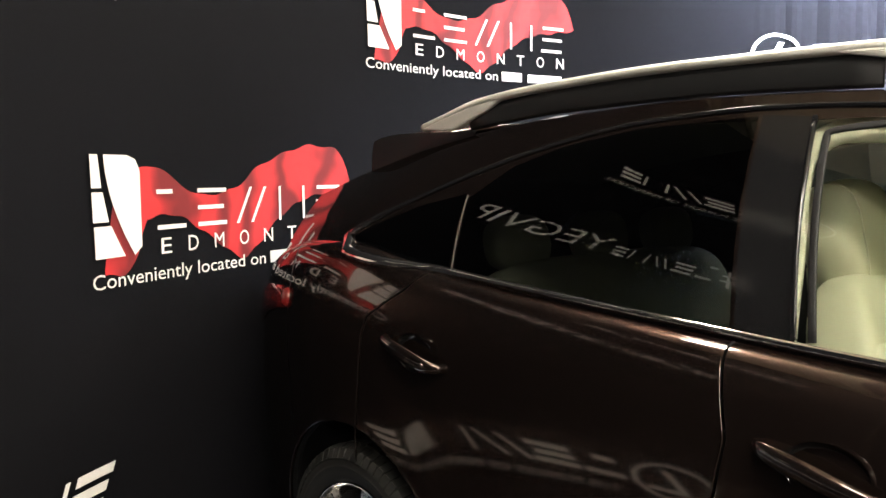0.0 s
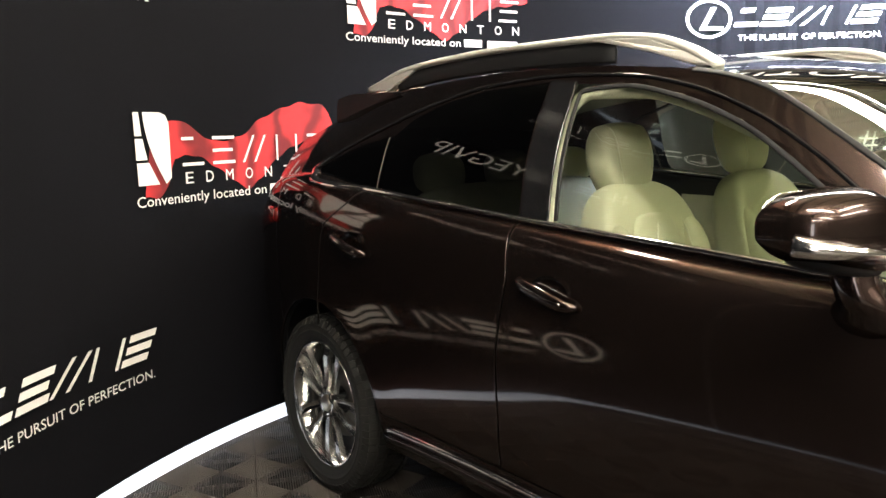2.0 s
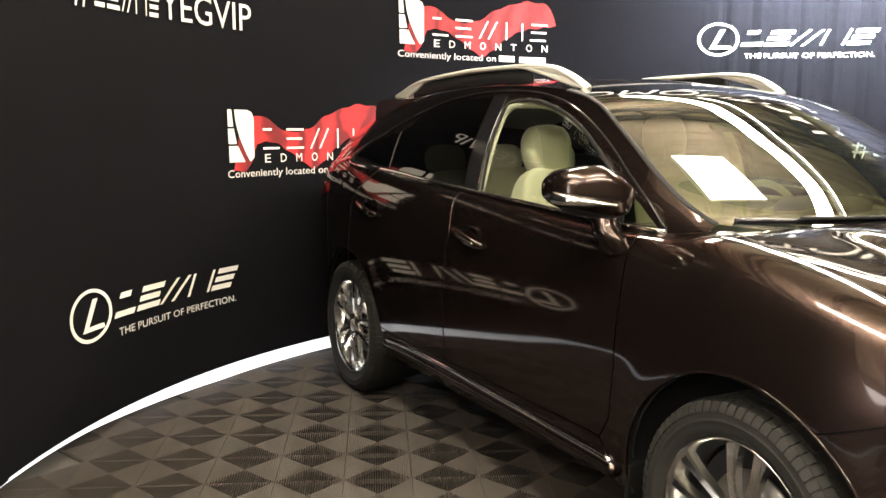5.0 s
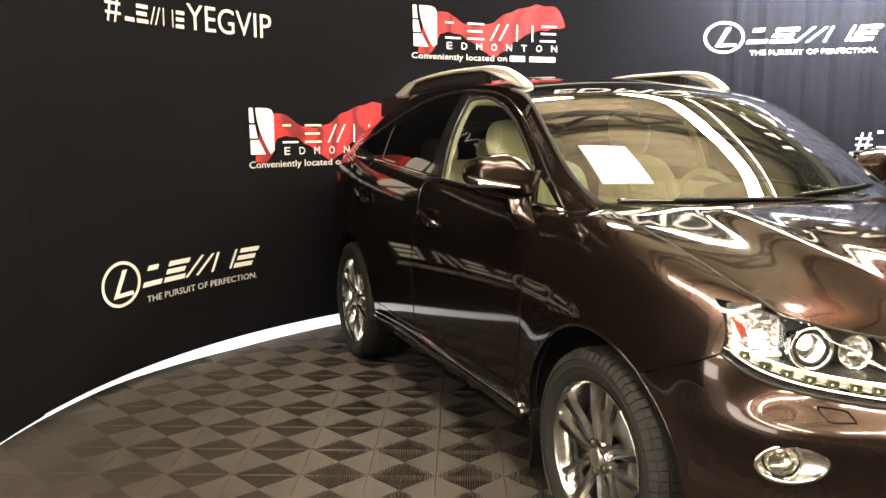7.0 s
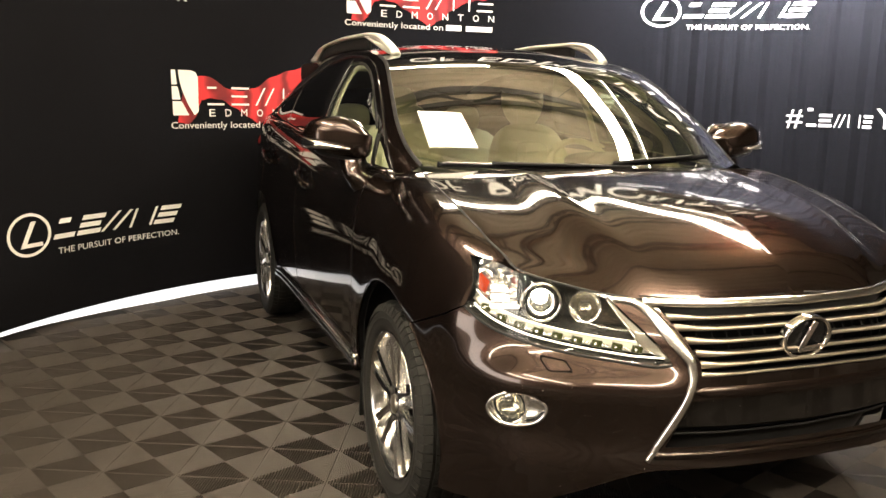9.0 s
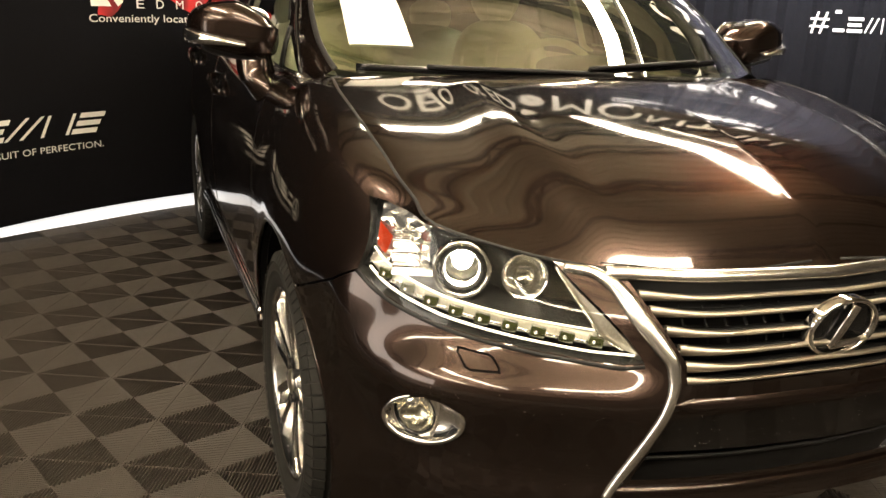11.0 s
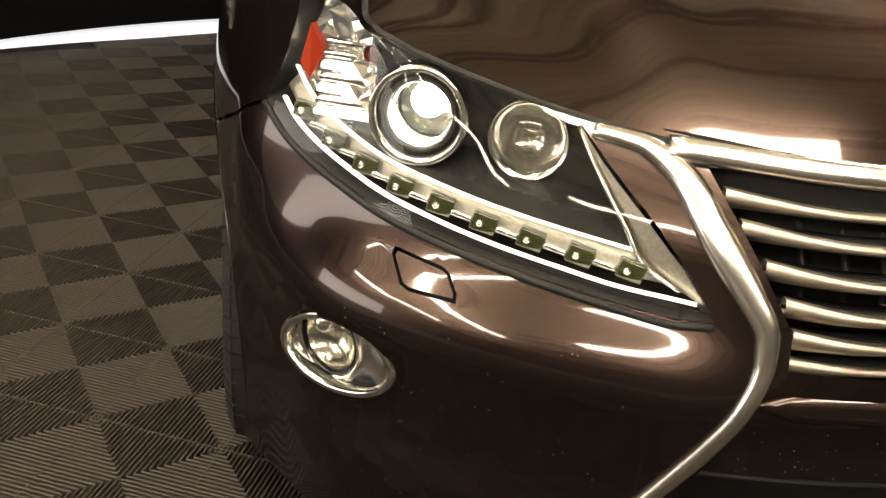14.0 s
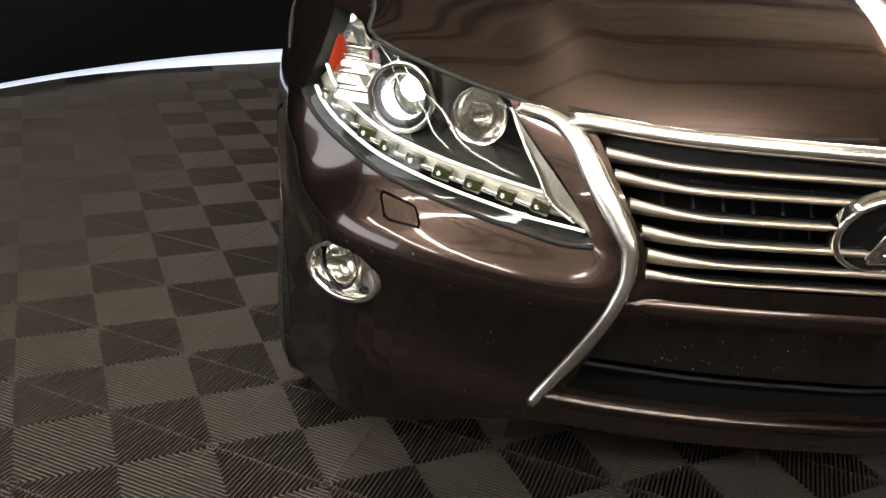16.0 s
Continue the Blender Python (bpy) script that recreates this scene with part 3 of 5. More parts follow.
for k in range(32):
    c, d = math.cos(2 * math.pi * k / 32) * 0.086, math.sin(2 * math.pi * k / 32) * 0.047
    FOG_RING.append(FOG_C + FOG_U * (c * math.cos(0.17) + d * math.sin(0.17)) + FOG_V * (d * math.cos(0.17) - c * math.sin(0.17)))
FOG = [(p.dot(SLANT), p.z) for p in FOG_RING]
fog_u = FOG_C.dot(SLANT)
fog_piece = carve(shell, FOG, SLANT, keep=True, where=lambda c: c.y < -1.6)
# headlamp washer cover
WASH = [(0.712, 0.735), (0.667, 0.731), (0.661, 0.728), (0.655, 0.712), (0.656, 0.706), (0.701, 0.703), (0.708, 0.706), (0.715, 0.728)]
for a, b in zip(WASH, WASH[1:] + WASH[:1]):
    groove(shell, [a, b], FRONT, 0.0035, where=lambda c: c.y < -2)

# shut lines
flank_only = lambda c: c.x > 0.68
DOOR_F = [(-0.925, 1.14), (-0.945, 1.10), (-0.965, 0.95), (-0.955, 0.70), (-0.93, 0.52), (-0.87, 0.434)]
DOOR_M = [(0.195, 1.19), (0.185, 1.15), (0.150, 1.02), (0.165, 0.90), (0.18, 0.80), (0.178, 0.60), (0.185, 0.436)]
DOOR_R = [(1.05, 1.24), (1.10, 1.185), (1.165, 1.145), (1.235, 1.10), (1.252, 1.05), (1.25, 0.80), (1.25, 0.70)]
DOOR_B = [(-0.875, 0.440), (-0.4, 0.440), (0.2, 0.440), (0.83, 0.440), (0.90, 0.452)]
JOINT = [(-1.985, 0.850), (-1.90, 0.800), (-1.74, 0.735), (-1.60, 0.69)]
for line in (DOOR_F, DOOR_M, DOOR_R, DOOR_B, JOINT, [(-0.872, 0.443), (-0.96, 0.27)]):
    groove(shell, line, SIDE, 0.0055, where=flank_only)
groove(shell, [(1.72, 1.35), (1.70, 1.0), (1.62, 0.62), (1.60, 0.5)], SIDE, 0.005, where=flank_only)

DOOR_EDGES = [[(y + 0.0055, z) for y, z in line] for line in (DOOR_M, DOOR_R)]

# window openings
FRONT_WIN = [(-0.80, 1.137), (0.080, 1.186), (0.145, 1.577), (-0.03, 1.574), (-0.25, 1.534), (-0.46, 1.463), (-0.62, 1.375), (-0.76, 1.275)]
QUARTER = [(-0.975, 1.140), (-0.845, 1.146), (-0.825, 1.238), (-0.89, 1.205)]
REAR_WIN = [(0.205, 1.194), (0.6, 1.214), (0.985, 1.240), (1.015, 1.418), (0.9, 1.497), (0.75, 1.545), (0.55, 1.577), (0.262, 1.590)]
TAIL_WIN = [(1.005, 1.242), (1.20, 1.250), (1.37, 1.270), (1.44, 1.30), (1.34, 1.345), (1.20, 1.395), (1.032, 1.428)]
panes = [(name, carve(house, poly, SIDE, keep=True), mat) for name, poly, mat in (("window_pane", FRONT_WIN, GLASS), ("quarter_glass", QUARTER, GLASS), ("window_pane", REAR_WIN, TINT), ("rear_quarter_glass", TAIL_WIN, TINT))]
B_POST = [(0.086, 1.190), (0.197, 1.197), (0.255, 1.592), (0.150, 1.583)]
post_piece = carve(house, B_POST, SIDE, keep=True)

# body panels, each an island of the flank
names = {}
bumper = None
for bm in pieces(shell):
    c, area = middle(bm)
    if area < 0.0006:
        bm.free()
        continue
    if c.y > 1.9:
        part("rear_bumper", whole(bm), PAINT, car)
        continue
    if c.y < -1.95 and area > 0.05:
        kind = "front_bumper"
    elif c.y < -2.0:
        kind = "washer_cover"
    elif c.y < -0.95:
        kind = "front_wing"
    elif c.z < 0.44 and -1.0 < c.y < 1.0:
        kind = "sill"
    elif c.y < 0.15:
        kind = "front_door"
    elif c.y < 1.0:
        kind = "rear_door"
    else:
        kind = "rear_wing"
    if kind == "front_bumper" and c.x > 0.1 and bm.faces and min(v.co.x for v in bm.verts) < 0.02:
        names["front_bumper"] = part("front_bumper", whole(bm), PAINT, car)
    else:
        names[kind] = both(kind, bm, PAINT)
bonnet = part("bonnet", whole(hood), PAINT, car)
both("window_surround", house, PAINT)
both("door_post", post_piece, GLOSSBLACK, "gloss black pillar cover")
made_panes = [both(name, bm, mat, "clear side window" if mat is GLASS else "dark tinted side window") for name, bm, mat in panes]
part("roof", roof, PAINT, car)
windscreen = part("windscreen", screen, SCREEN, car, "clear windscreen")
for pane in [p for pair in made_panes for p in pair]:
    pane.visible_shadow = False

# dark gaps round the bonnet and the windscreen
edge = [(p, Vector((0.35, -0.15, 0.92)).normalized()) for p in RIMLINE[i1:i2 + 1]]
both("bonnet_gap", ribbon(edge, 0.007, 0.0012), BLACK, "dark gap beside the bonnet")
edge = [(p, Vector((0.2, -0.8, 0.55)).normalized()) for p in front[2::3] + [front[-1]]]
both("bonnet_gap", ribbon(edge, 0.006, 0.0012), BLACK, "dark gap along the bonnet's front")
both("screen_seal", ribbon([(p, Vector((0.55, -0.5, 0.67)).normalized()) for p in post], 0.016, 0.002), BLACK, "black windscreen seal")
part("header_seal", ribbon([(p, Vector((0, -0.4, 0.9)).normalized()) for p in header], 0.016, 0.002), BLACK, car, "black seal along the roof's front")

# dark inner skin that shows in the shut lines
inner_rows = [[p - Vector((0.03 * min(1, p.x / 0.3), -0.03 if p.y < -1.9 else 0, 0)) for p in row[6:]] for row in grid]
skin = sheet(inner_rows)
for yw in (-1.45, 1.29):
    carve(skin, [(yw + ARCH * math.cos(a), 0.36 + ARCH * math.sin(a)) for a in [math.pi * k / 12 for k in range(24)]], SIDE, where=lambda c: c.x > 0.6)
carve(skin, HEAD, SLANT, where=lambda c: c.y < -1.6)
carve(skin, [(u * 1.05 - fog_u * 0.05, v) for u, v in FOG], SLANT, where=lambda c: c.y < -1.6)
carve(skin, [(-0.02, 0.89), (0.42, 0.885), (0.35, 0.73), (0.435, 0.505), (-0.02, 0.515)], FRONT, where=lambda c: c.y < -2)
both("inner_skin", skin, BLACK, "black inner panel")

# wheel wells and arch lips
for yw in (-1.45, 1.29):
    rows = []
    for k in range(25):
        a = math.pi * (k / 24 * 1.1 - 0.05)
        c, s = math.cos(a), math.sin(a)
        rim_x = min(0.925, side_at(yw + (ARCH + 0.003) * c, max(0.30, 0.36 + (ARCH + 0.003) * s), from_shell)[0].x - 0.006)
        rows.append([Vector((x, yw + r * c, 0.36 + r * s)) for x, r in ((rim_x, ARCH + 0.001), (rim_x - 0.045, ARCH + 0.012), (0.56, ARCH + 0.012))] + [Vector((0.55, yw, 0.36))])
    both("wheel_well", sheet(rows), BLACK, "black plastic wheel well")
    spots = []
    for k in range(41):
        a = math.pi * (k / 40 * 1.04 - 0.02)
        p, n = side_at(yw + (ARCH + 0.005) * math.cos(a), 0.36 + (ARCH + 0.005) * math.sin(a), from_shell)
        spots.append((p, n))
    both("arch_lip", ribbon(spots, 0.008, 0.001, 0.01), PAINT)
both("mud_flap", moved(box(0.15, 0.014, 0.24), pose(0.83, -1.005, 0.27, 4)), FLAP, "black rubber mud flap", bevel=0.004)
both("mud_flap", moved(box(0.17, 0.014, 0.20), pose(0.775, 1.69, 0.29, -4)), FLAP, "black rubber mud flap", bevel=0.004)
floor_pan = box(1.3, 3.5, 0.03, (0, 0.05, 0.28))
part("underbody", floor_pan, BLACK, car, "black underbody", smooth=False)

# rolled edges of the doors, beside the shut lines
both("door_edge", ribbon([side_at(p[0].y, p[0].z, from_shell) for p in side_path(DOOR_EDGES[0][1:], 8)], 0.0045, 0.0016, 0.002), PAINT, parent=names["rear_door"])
both("door_edge", ribbon([side_at(p[0].y, p[0].z, from_shell) for p in side_path(DOOR_EDGES[1][2:], 8)], 0.0045, 0.0016, 0.002), PAINT, parent=names["rear_wing"])

# bright trim round the side windows
BELT = [(-1.005, 1.128), (-0.9, 1.131), (-0.4, 1.158), (0.09, 1.181), (0.6, 1.208), (1.0, 1.232), (1.25, 1.245), (1.40, 1.262), (1.475, 1.302)]
OVER = [(1.475, 1.302), (1.38, 1.352), (1.2, 1.424), (1.02, 1.485), (0.8, 1.546), (0.55, 1.590), (0.25, 1.606), (-0.03, 1.594), (-0.27, 1.553), (-0.48, 1.483), (-0.65, 1.395), (-0.80, 1.295), (-0.93, 1.205), (-1.005, 1.135)]
both("belt_moulding", ribbon(side_line(BELT, 70), lambda t: 0.016 + 0.020 * max(0, (t - 0.72) / 0.28), 0.010), CHROME, "chrome belt moulding")
both("window_moulding", ribbon(side_line(OVER, 90), lambda t: 0.011 + 0.016 * max(0, 1 - t / 0.12), 0.007), GLOSSBLACK, "gloss black window moulding")
both("window_divider", ribbon(side_path([(0.995, 1.240), (1.024, 1.425)]), 0.005, 0.002), STEEL, "thin grey upright bar")
both("window_divider", ribbon(side_path([(-0.822, 1.140), (-0.795, 1.262)]), 0.030, 0.008), BLACK, "black upright bar")
both("door_frame", ribbon(side_path([(0.146, 1.583), (0.083, 1.190)]), 0.010, 0.004), GLOSSBLACK)
both("door_seal", ribbon(side_line([(0.05, 1.19), (0.112, 1.55), (-0.03, 1.565), (-0.25, 1.526), (-0.46, 1.455), (-0.62, 1.366), (-0.74, 1.285)], 50), 0.014, 0.002), BLACK, "black window seal")
# sill trim
sill = names.get("sill", (car, car))
both("sill_moulding", ribbon([side_at(p.x, p.y, from_shell) for p in smooth_curve([(0.80, 0.392), (0.5, 0.404), (0.18, 0.408), (-0.3, 0.392), (-0.93, 0.372)], 50)], 0.020, 0.016), CHROME, "chrome sill moulding", parent=sill)
both("sill_step", ribbon([side_at(p.x, p.y, from_shell) for p in smooth_curve([(0.82, 0.362), (0.5, 0.372), (-0.3, 0.362), (-0.95, 0.345)], 50)], 0.045, 0.022), PAINT, parent=sill)


def door_handle(y0, parent, dz=0.0):
    p, n = side_at(y0, 1.005)
    bowl = lathe([(0.001, 0.062), (-0.006, 0.058), (-0.016, 0.040), (-0.020, 0.0)], 28)
    both("handle_cup", moved(bowl, pose(p.x + 0.004, y0 - 0.115, 1.008 + dz) @ Matrix.Diagonal((1, 1.15, 0.8, 1))), GLOSSBLACK, "dark recess behind the handle", parent=parent)
    keys = [(p.x + 0.004, y0, 1.030 + dz), (p.x + 0.022, y0 - 0.018, 1.027 + dz), (p.x + 0.030, y0 - 0.07, 1.016 + dz), (p.x + 0.032, y0 - 0.13, 1.002 + dz), (p.x + 0.026, y0 - 0.19, 0.988 + dz), (p.x + 0.004, y0 - 0.222, 0.982 + dz)]
    grip = tube(smooth_curve(keys, 26), 0.015, 12, (lambda t: 0.010 + 0.003 * math.sin(math.pi * t), lambda t: 0.010 + 0.010 * math.sin(math.pi * t) ** 0.6))
    h = both("door_handle", grip, PAINT, "body-coloured door handle", parent=parent)
    edge = [(x + 0.009, y, z + 0.004) for x, y, z in keys[1:-1]]
    both("handle_trim", tube(smooth_curve(edge, 20), 0.004, 6), CHROME, "chrome handle edge", parent=parent)


door_handle(0.085, names["front_door"])
door_handle(1.125, names["rear_door"], 0.03)

# roof rails
keys = [(0.575, 1.385, 1.618), (0.575, 1.30, 1.640), (0.578, 1.14, 1.678), (0.58, 0.85, 1.702), (0.58, 0.5, 1.713), (0.575, 0.1, 1.710), (0.57, -0.08, 1.694), (0.56, -0.20, 1.655), (0.55, -0.285, 1.608)]
bar = tube(smooth_curve(keys, 60), 0.02, 10, (lambda t: 0.020 + 0.006 * max(0, (t - 0.78) / 0.22), lambda t: 0.012 + 0.003 * (abs(t - 0.5) * 2) ** 6))
rails = both("roof_rail", bar, RAIL, "satin silver roof rail")
low = [(0.578, 1.18, 1.638), (0.58, 0.8, 1.668), (0.58, 0.4, 1.676), (0.575, 0.05, 1.668)]
both("rail_web", tube(smooth_curve(low, 20), 0.01, 8, (0.006, 0.036)), BLACK, "black web under the rail", parent=rails)
for outline in ([(0.16, 1.708), (0.06, 1.706), (-0.08, 1.692), (-0.20, 1.652), (-0.29, 1.604), (-0.23, 1.608), (-0.09, 1.654), (0.06, 1.688)],
                [(1.40, 1.612), (1.30, 1.640), (1.14, 1.678), (1.02, 1.690), (1.10, 1.652), (1.24, 1.606)]):
    foot = bmesh.new()
    face = foot.faces.new([foot.verts.new((0.552 + 0.02 * (y > -0.1), y, z)) for y, z in outline])
    grown = bmesh.ops.extrude_face_region(foot, geom=[face])
    bmesh.ops.translate(foot, verts=[g for g in grown["geom"] if isinstance(g, bmesh.types.BMVert)], vec=(0.034, 0, 0))
    bmesh.ops.translate(foot, verts=foot.verts, vec=(-0.012, 0, 0))
    bmesh.ops.recalc_face_normals(foot, faces=foot.faces)
    both("rail_foot", foot, RAIL, parent=rails, smooth=False, bevel=0.006)

# tail: spoiler, hatch and lamps
rear = GUTTER[-1]
rows = []
for k in range(21):
    u = 1 - 2 * k / 20
    rows.append([Vector((0.60 * u, 1.56 - 0.08 * u * u, 1.562 + 0.045 * (1 - u * u))), Vector((0.61 * u, 1.22, 1.592 + 0.055 * (1 - u * u))), Vector((0.615 * u, 1.48, 1.602 + 0.045 * (1 - u * u))), Vector((0.60 * u, 1.63 - 0.05 * u * u, 1.592 + 0.04 * (1 - u * u))), Vector((0.60 * u, 1.64 - 0.05 * u * u, 1.575 + 0.04 * (1 - u * u)))])
over = spline((1.10, 1.600), (1.22, 1.600), (1.48, 1.604), (1.58, 1.596), (1.66, 1.57))
# side cheeks in black: body-coloured parts whose shade is put into the colour
both("spoiler_side", sheet([[p + Vector((0.004, 0, -0.004)), Vector(((p.x + 0.616) / 2 + 0.004, p.y - 0.01, (p.z + over(p.y)) / 2)), Vector((0.613, p.y - 0.02, over(p.y)))] for p in GUTTER if 1.12 < p.y < 1.64]), BLACK)
part("roof_spoiler", moved(sheet([r[1:] + r[:1] for r in rows], close_v=True), Matrix()), PAINT, car, "brown roof spoiler")
rows = []
hatch = spline((0, 1.60), (0.25, 1.78), (0.5, 1.97), (0.75, 2.12), (1.0, 2.175))
for k in range(21):
    t = k / 20
    z = 1.52 - 0.55 * t
    w = 0.60 + 0.12 * t
    rows.append([Vector((w * (1 - 2 * j / 20), hatch(t) - 0.04 * (1 - 2 * j / 20) ** 2, z)) for j in range(21)])
part("tailgate", sheet(rows), PAINT, car)
spots = side_line([(1.62, 1.055), (1.75, 1.06), (1.86, 1.05), (1.95, 1.03)], 12)
both("tail_lamp", ribbon([side_at(y, z, from_shell) for y, z in ((1.70, 1.10), (1.80, 1.09), (1.90, 1.075), (1.98, 1.05), (2.04, 1.03))], lambda t: 0.06 + 0.07 * t, 0.012), material("tail_lens", (0.09, 0.006, 0.006), 0.12, Coat_Weight=1.0), "red tail lamp")

# grille
grille = empty("grille")
grille.parent = car


def nose_y(x, z):
    return front_at(abs(x), z)[0].y


for k, z in enumerate((0.852, 0.827, 0.798, 0.769, 0.740, 0.712)):
    half = (0.400, 0.390, 0.372, 0.356, 0.347, 0.350)[k]
    rows, fin = [], []
    for j in range(41):
        x = half * (1 - j / 20)
        y = nose_y(x, z) + 0.010
        zz = z + 0.010 * (1 - (x / half) ** 2)
        if k == 0:
            zz -= 0.002
        thin = 1.0 if k < 5 else 0.7
        flare = 0.006 * max(0, (abs(x) - half + 0.11) / 0.11) ** 1.6
        rows.append([Vector((x, y - 0.001, zz + 0.0045 * thin + flare)), Vector((x, y - 0.008, zz + 0.0025 + flare)), Vector((x, y - 0.0095, zz - 0.001)), Vector((x, y - 0.007, zz - 0.0045 * thin - flare)), Vector((x, y + 0.002, zz - 0.004 * thin))])
        fin.append([Vector((x, y - 0.001, zz + 0.003 * thin)), Vector((x, y - 0.001, zz - 0.003 * thin)), Vector((x, y + 0.034, zz - 0.008)), Vector((x, y + 0.034, zz - 0.002))])
    bm = sheet(rows, close_v=True)
    bmesh.ops.recalc_face_normals(bm, faces=bm.faces)
    slat = part("grille_slat", bm, SLAT, grille, "satin silver grille slat")
    bm = sheet(fin, close_v=True)
    bmesh.ops.recalc_face_normals(bm, faces=bm.faces)
    part("slat_fin", bm, BLACK, grille, "black fin behind the slat")
rows = [[Vector((x, nose_y(x, 0.8) + 0.075 + 0.5 * max(0, 0.5 - z), z)) for z in (0.39, 0.44, 0.50, 0.6, 0.7, 0.8, 0.90)] for x in [0.45 * (1 - k / 20) for k in range(41)]]
part("grille_backing", sheet(rows), BLACK, grille, "black grille backing")
for k in range(17):
    x = -0.32 + 0.04 * k
    if abs(x) > 0.10:
        part("grille_bar", tube([(x, nose_y(x, z) + 0.055, z) for z in (0.712, 0.75, 0.79, 0.83, 0.862)], 0.004, 6), BLACK, grille)
# chrome surround of the spindle-shaped opening
def spots_front(keys, n=20):
    return [front_at(p.x, p.y) for p in smooth_curve(keys, n)]


both("grille_chrome", ribbon(spots_front([(0.520, 0.890), (0.471, 0.884), (0.435, 0.860), (0.410, 0.815), (0.383, 0.770), (0.367, 0.735), (0.367, 0.712), (0.379, 0.67), (0.406, 0.60), (0.440, 0.53), (0.473, 0.472)], 60), lambda t: 0.015 + 0.019 * math.exp(-((t - 0.28) / 0.2) ** 2) + 0.006 * math.exp(-((t - 0.75) / 0.2) ** 2), 0.009), BRIGHT, "chrome grille surround", parent=(grille, grille))
top_bar = [(Vector((x, front_at(abs(x), 0.876)[0].y + 0.004, 0.8855 + 0.004 * (1 - (x / 0.45) ** 2))), Vector((0, -0.85, 0.53)).normalized()) for x in [0.45 * (1 - k / 20) for k in range(41)]]
part("grille_chrome", ribbon(top_bar, 0.026, 0.010), BRIGHT, grille, "chrome bar across the grille's top")
# lower opening: dark mesh and bright lip
for k in range(2):
    z = 0.532 + 0.022 * k
    rows = [[Vector((x, nose_y(x, z) + 0.045, z - 0.003)), Vector((x, nose_y(x, z) + 0.04, z + 0.004)), Vector((x, nose_y(x, z) + 0.06, z + 0.004))] for x in [0.40 * (1 - j / 14) for j in range(29)]]
    part("intake_bar", sheet(rows, close_v=True), BLACK, grille)
# dark gloss panel across the lower opening, with specks of dust
rows = [[Vector((x, nose_y(x, z) + 0.012, z)) for z in (0.566, 0.59, 0.62, 0.652)] for x in [0.415 * (1 - j / 20) for j in range(41)]]
ridge = [(Vector((x, nose_y(x, 0.668) + 0.001, 0.668 + 0.008 * (1 - (x / 0.372) ** 2))), Vector((0, -0.9, 0.43)).normalized()) for x in [0.372 * (1 - k / 20) for k in range(41)]]
part("bumper_ridge", ribbon(ridge, lambda t: 0.034 * min(1, (0.5 - abs(t - 0.5)) / 0.06 + 0.08), 0.007), PAINT, grille, "rounded brown ridge under the grille")
panel = part("intake_panel", sheet(rows), material("dark_gloss_panel", (0.006, 0.0052, 0.005), 0.08), grille, "dark gloss panel")
chance = random.Random(7)
specks = bmesh.new()
for _ in range(130):
    x, z, r = chance.uniform(-0.40, 0.40), chance.uniform(0.57, 0.65), chance.uniform(0.0003, 0.0008)
    y = nose_y(x, z) + 0.0112
    specks.faces.new([specks.verts.new((x + r * math.cos(a), y, z + r * math.sin(a))) for a in (0.3, 1.5, 2.9, 4.4)])
for _ in range(110):
    x, z, r = chance.uniform(0.46, 0.78), chance.uniform(0.36, 0.70), chance.uniform(0.0002, 0.0006)
    p, n = front_at(x, z)
    a = n.cross(Vector((0, 0, 1))).normalized()
    b = n.cross(a)
    specks.faces.new([specks.verts.new(Vector((-q.x, q.y, q.z))) for q in [p + n * 0.0006 + a * r * i + b * r * j for i, j in ((1, 0.2), (0.1, 1), (-1, -0.1), (-0.1, -1))]])
dust = part("dust_specks", specks, WHITE, grille, "fine pale dust specks", smooth=False)
lip = [(Vector((x, nose_y(x, 0.50) - 0.001, 0.488 + 0.01 * (1 - (x / 0.46) ** 2))), Vector((0, -1, 0.0))) for x in [0.455 * (1 - k / 20) for k in range(41)]]
part("lower_lip", ribbon(lip, 0.020, 0.010), PAINT, car, "thin lip along the lower intake")

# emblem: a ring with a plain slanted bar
emblem = empty("emblem", pose(-0.046, -2.414, 0.808, 101, 0, 0))
emblem.parent = grille
ring = [Vector((math.cos(a) * 0.080, math.sin(a) * 0.063, 0)) for a in [2 * math.pi * k / 48 for k in range(48)]]
rows = [[p * 1.0 + Vector((0, 0, -0.012)), p * 1.0 + Vector((0, 0, 0.006)), p * 0.96 + Vector((0, 0, 0.012)), p * 0.88 + Vector((0, 0, 0.010)), p * 0.86 + Vector((0, 0, -0.002))] for p in ring]
part("emblem_ring", sheet(rows, close_u=True), CHROME, emblem, "chrome ring")
disc = bmesh.new()
bmesh.ops.create_circle(disc, cap_ends=True, segments=40, radius=1, matrix=Matrix.Diagonal((0.071, 0.056, 1, 1)))
part("emblem_disc", disc, GLOSSBLACK, emblem, "black disc")
part("emblem_bar", moved(box(0.020, 0.092, 0.014), pose(-0.004, 0.006, 0.007, 0, 0, -20)), CHROME, emblem, "chrome slanted bar", bevel=0.003)
part("emblem_bar", moved(box(0.070, 0.017, 0.014), pose(0.012, -0.031, 0.007, 0, 0, 4)), CHROME, emblem, bevel=0.003)

# headlamps
LAMP_GREY = grained(material("lamp_housing", (0.030, 0.030, 0.029), 0.22), 100, 0.1)
GUIDE = glowing("lit_light_guide", (0.9, 0.86, 0.70), 0.9)
RIB_GLOW = glowing("glowing_rib", (1.0, 0.92, 0.78), 1.1)
AMBER = material("amber_reflector", (0.24, 0.024, 0.008), 0.2, Coat_Weight=1.0)
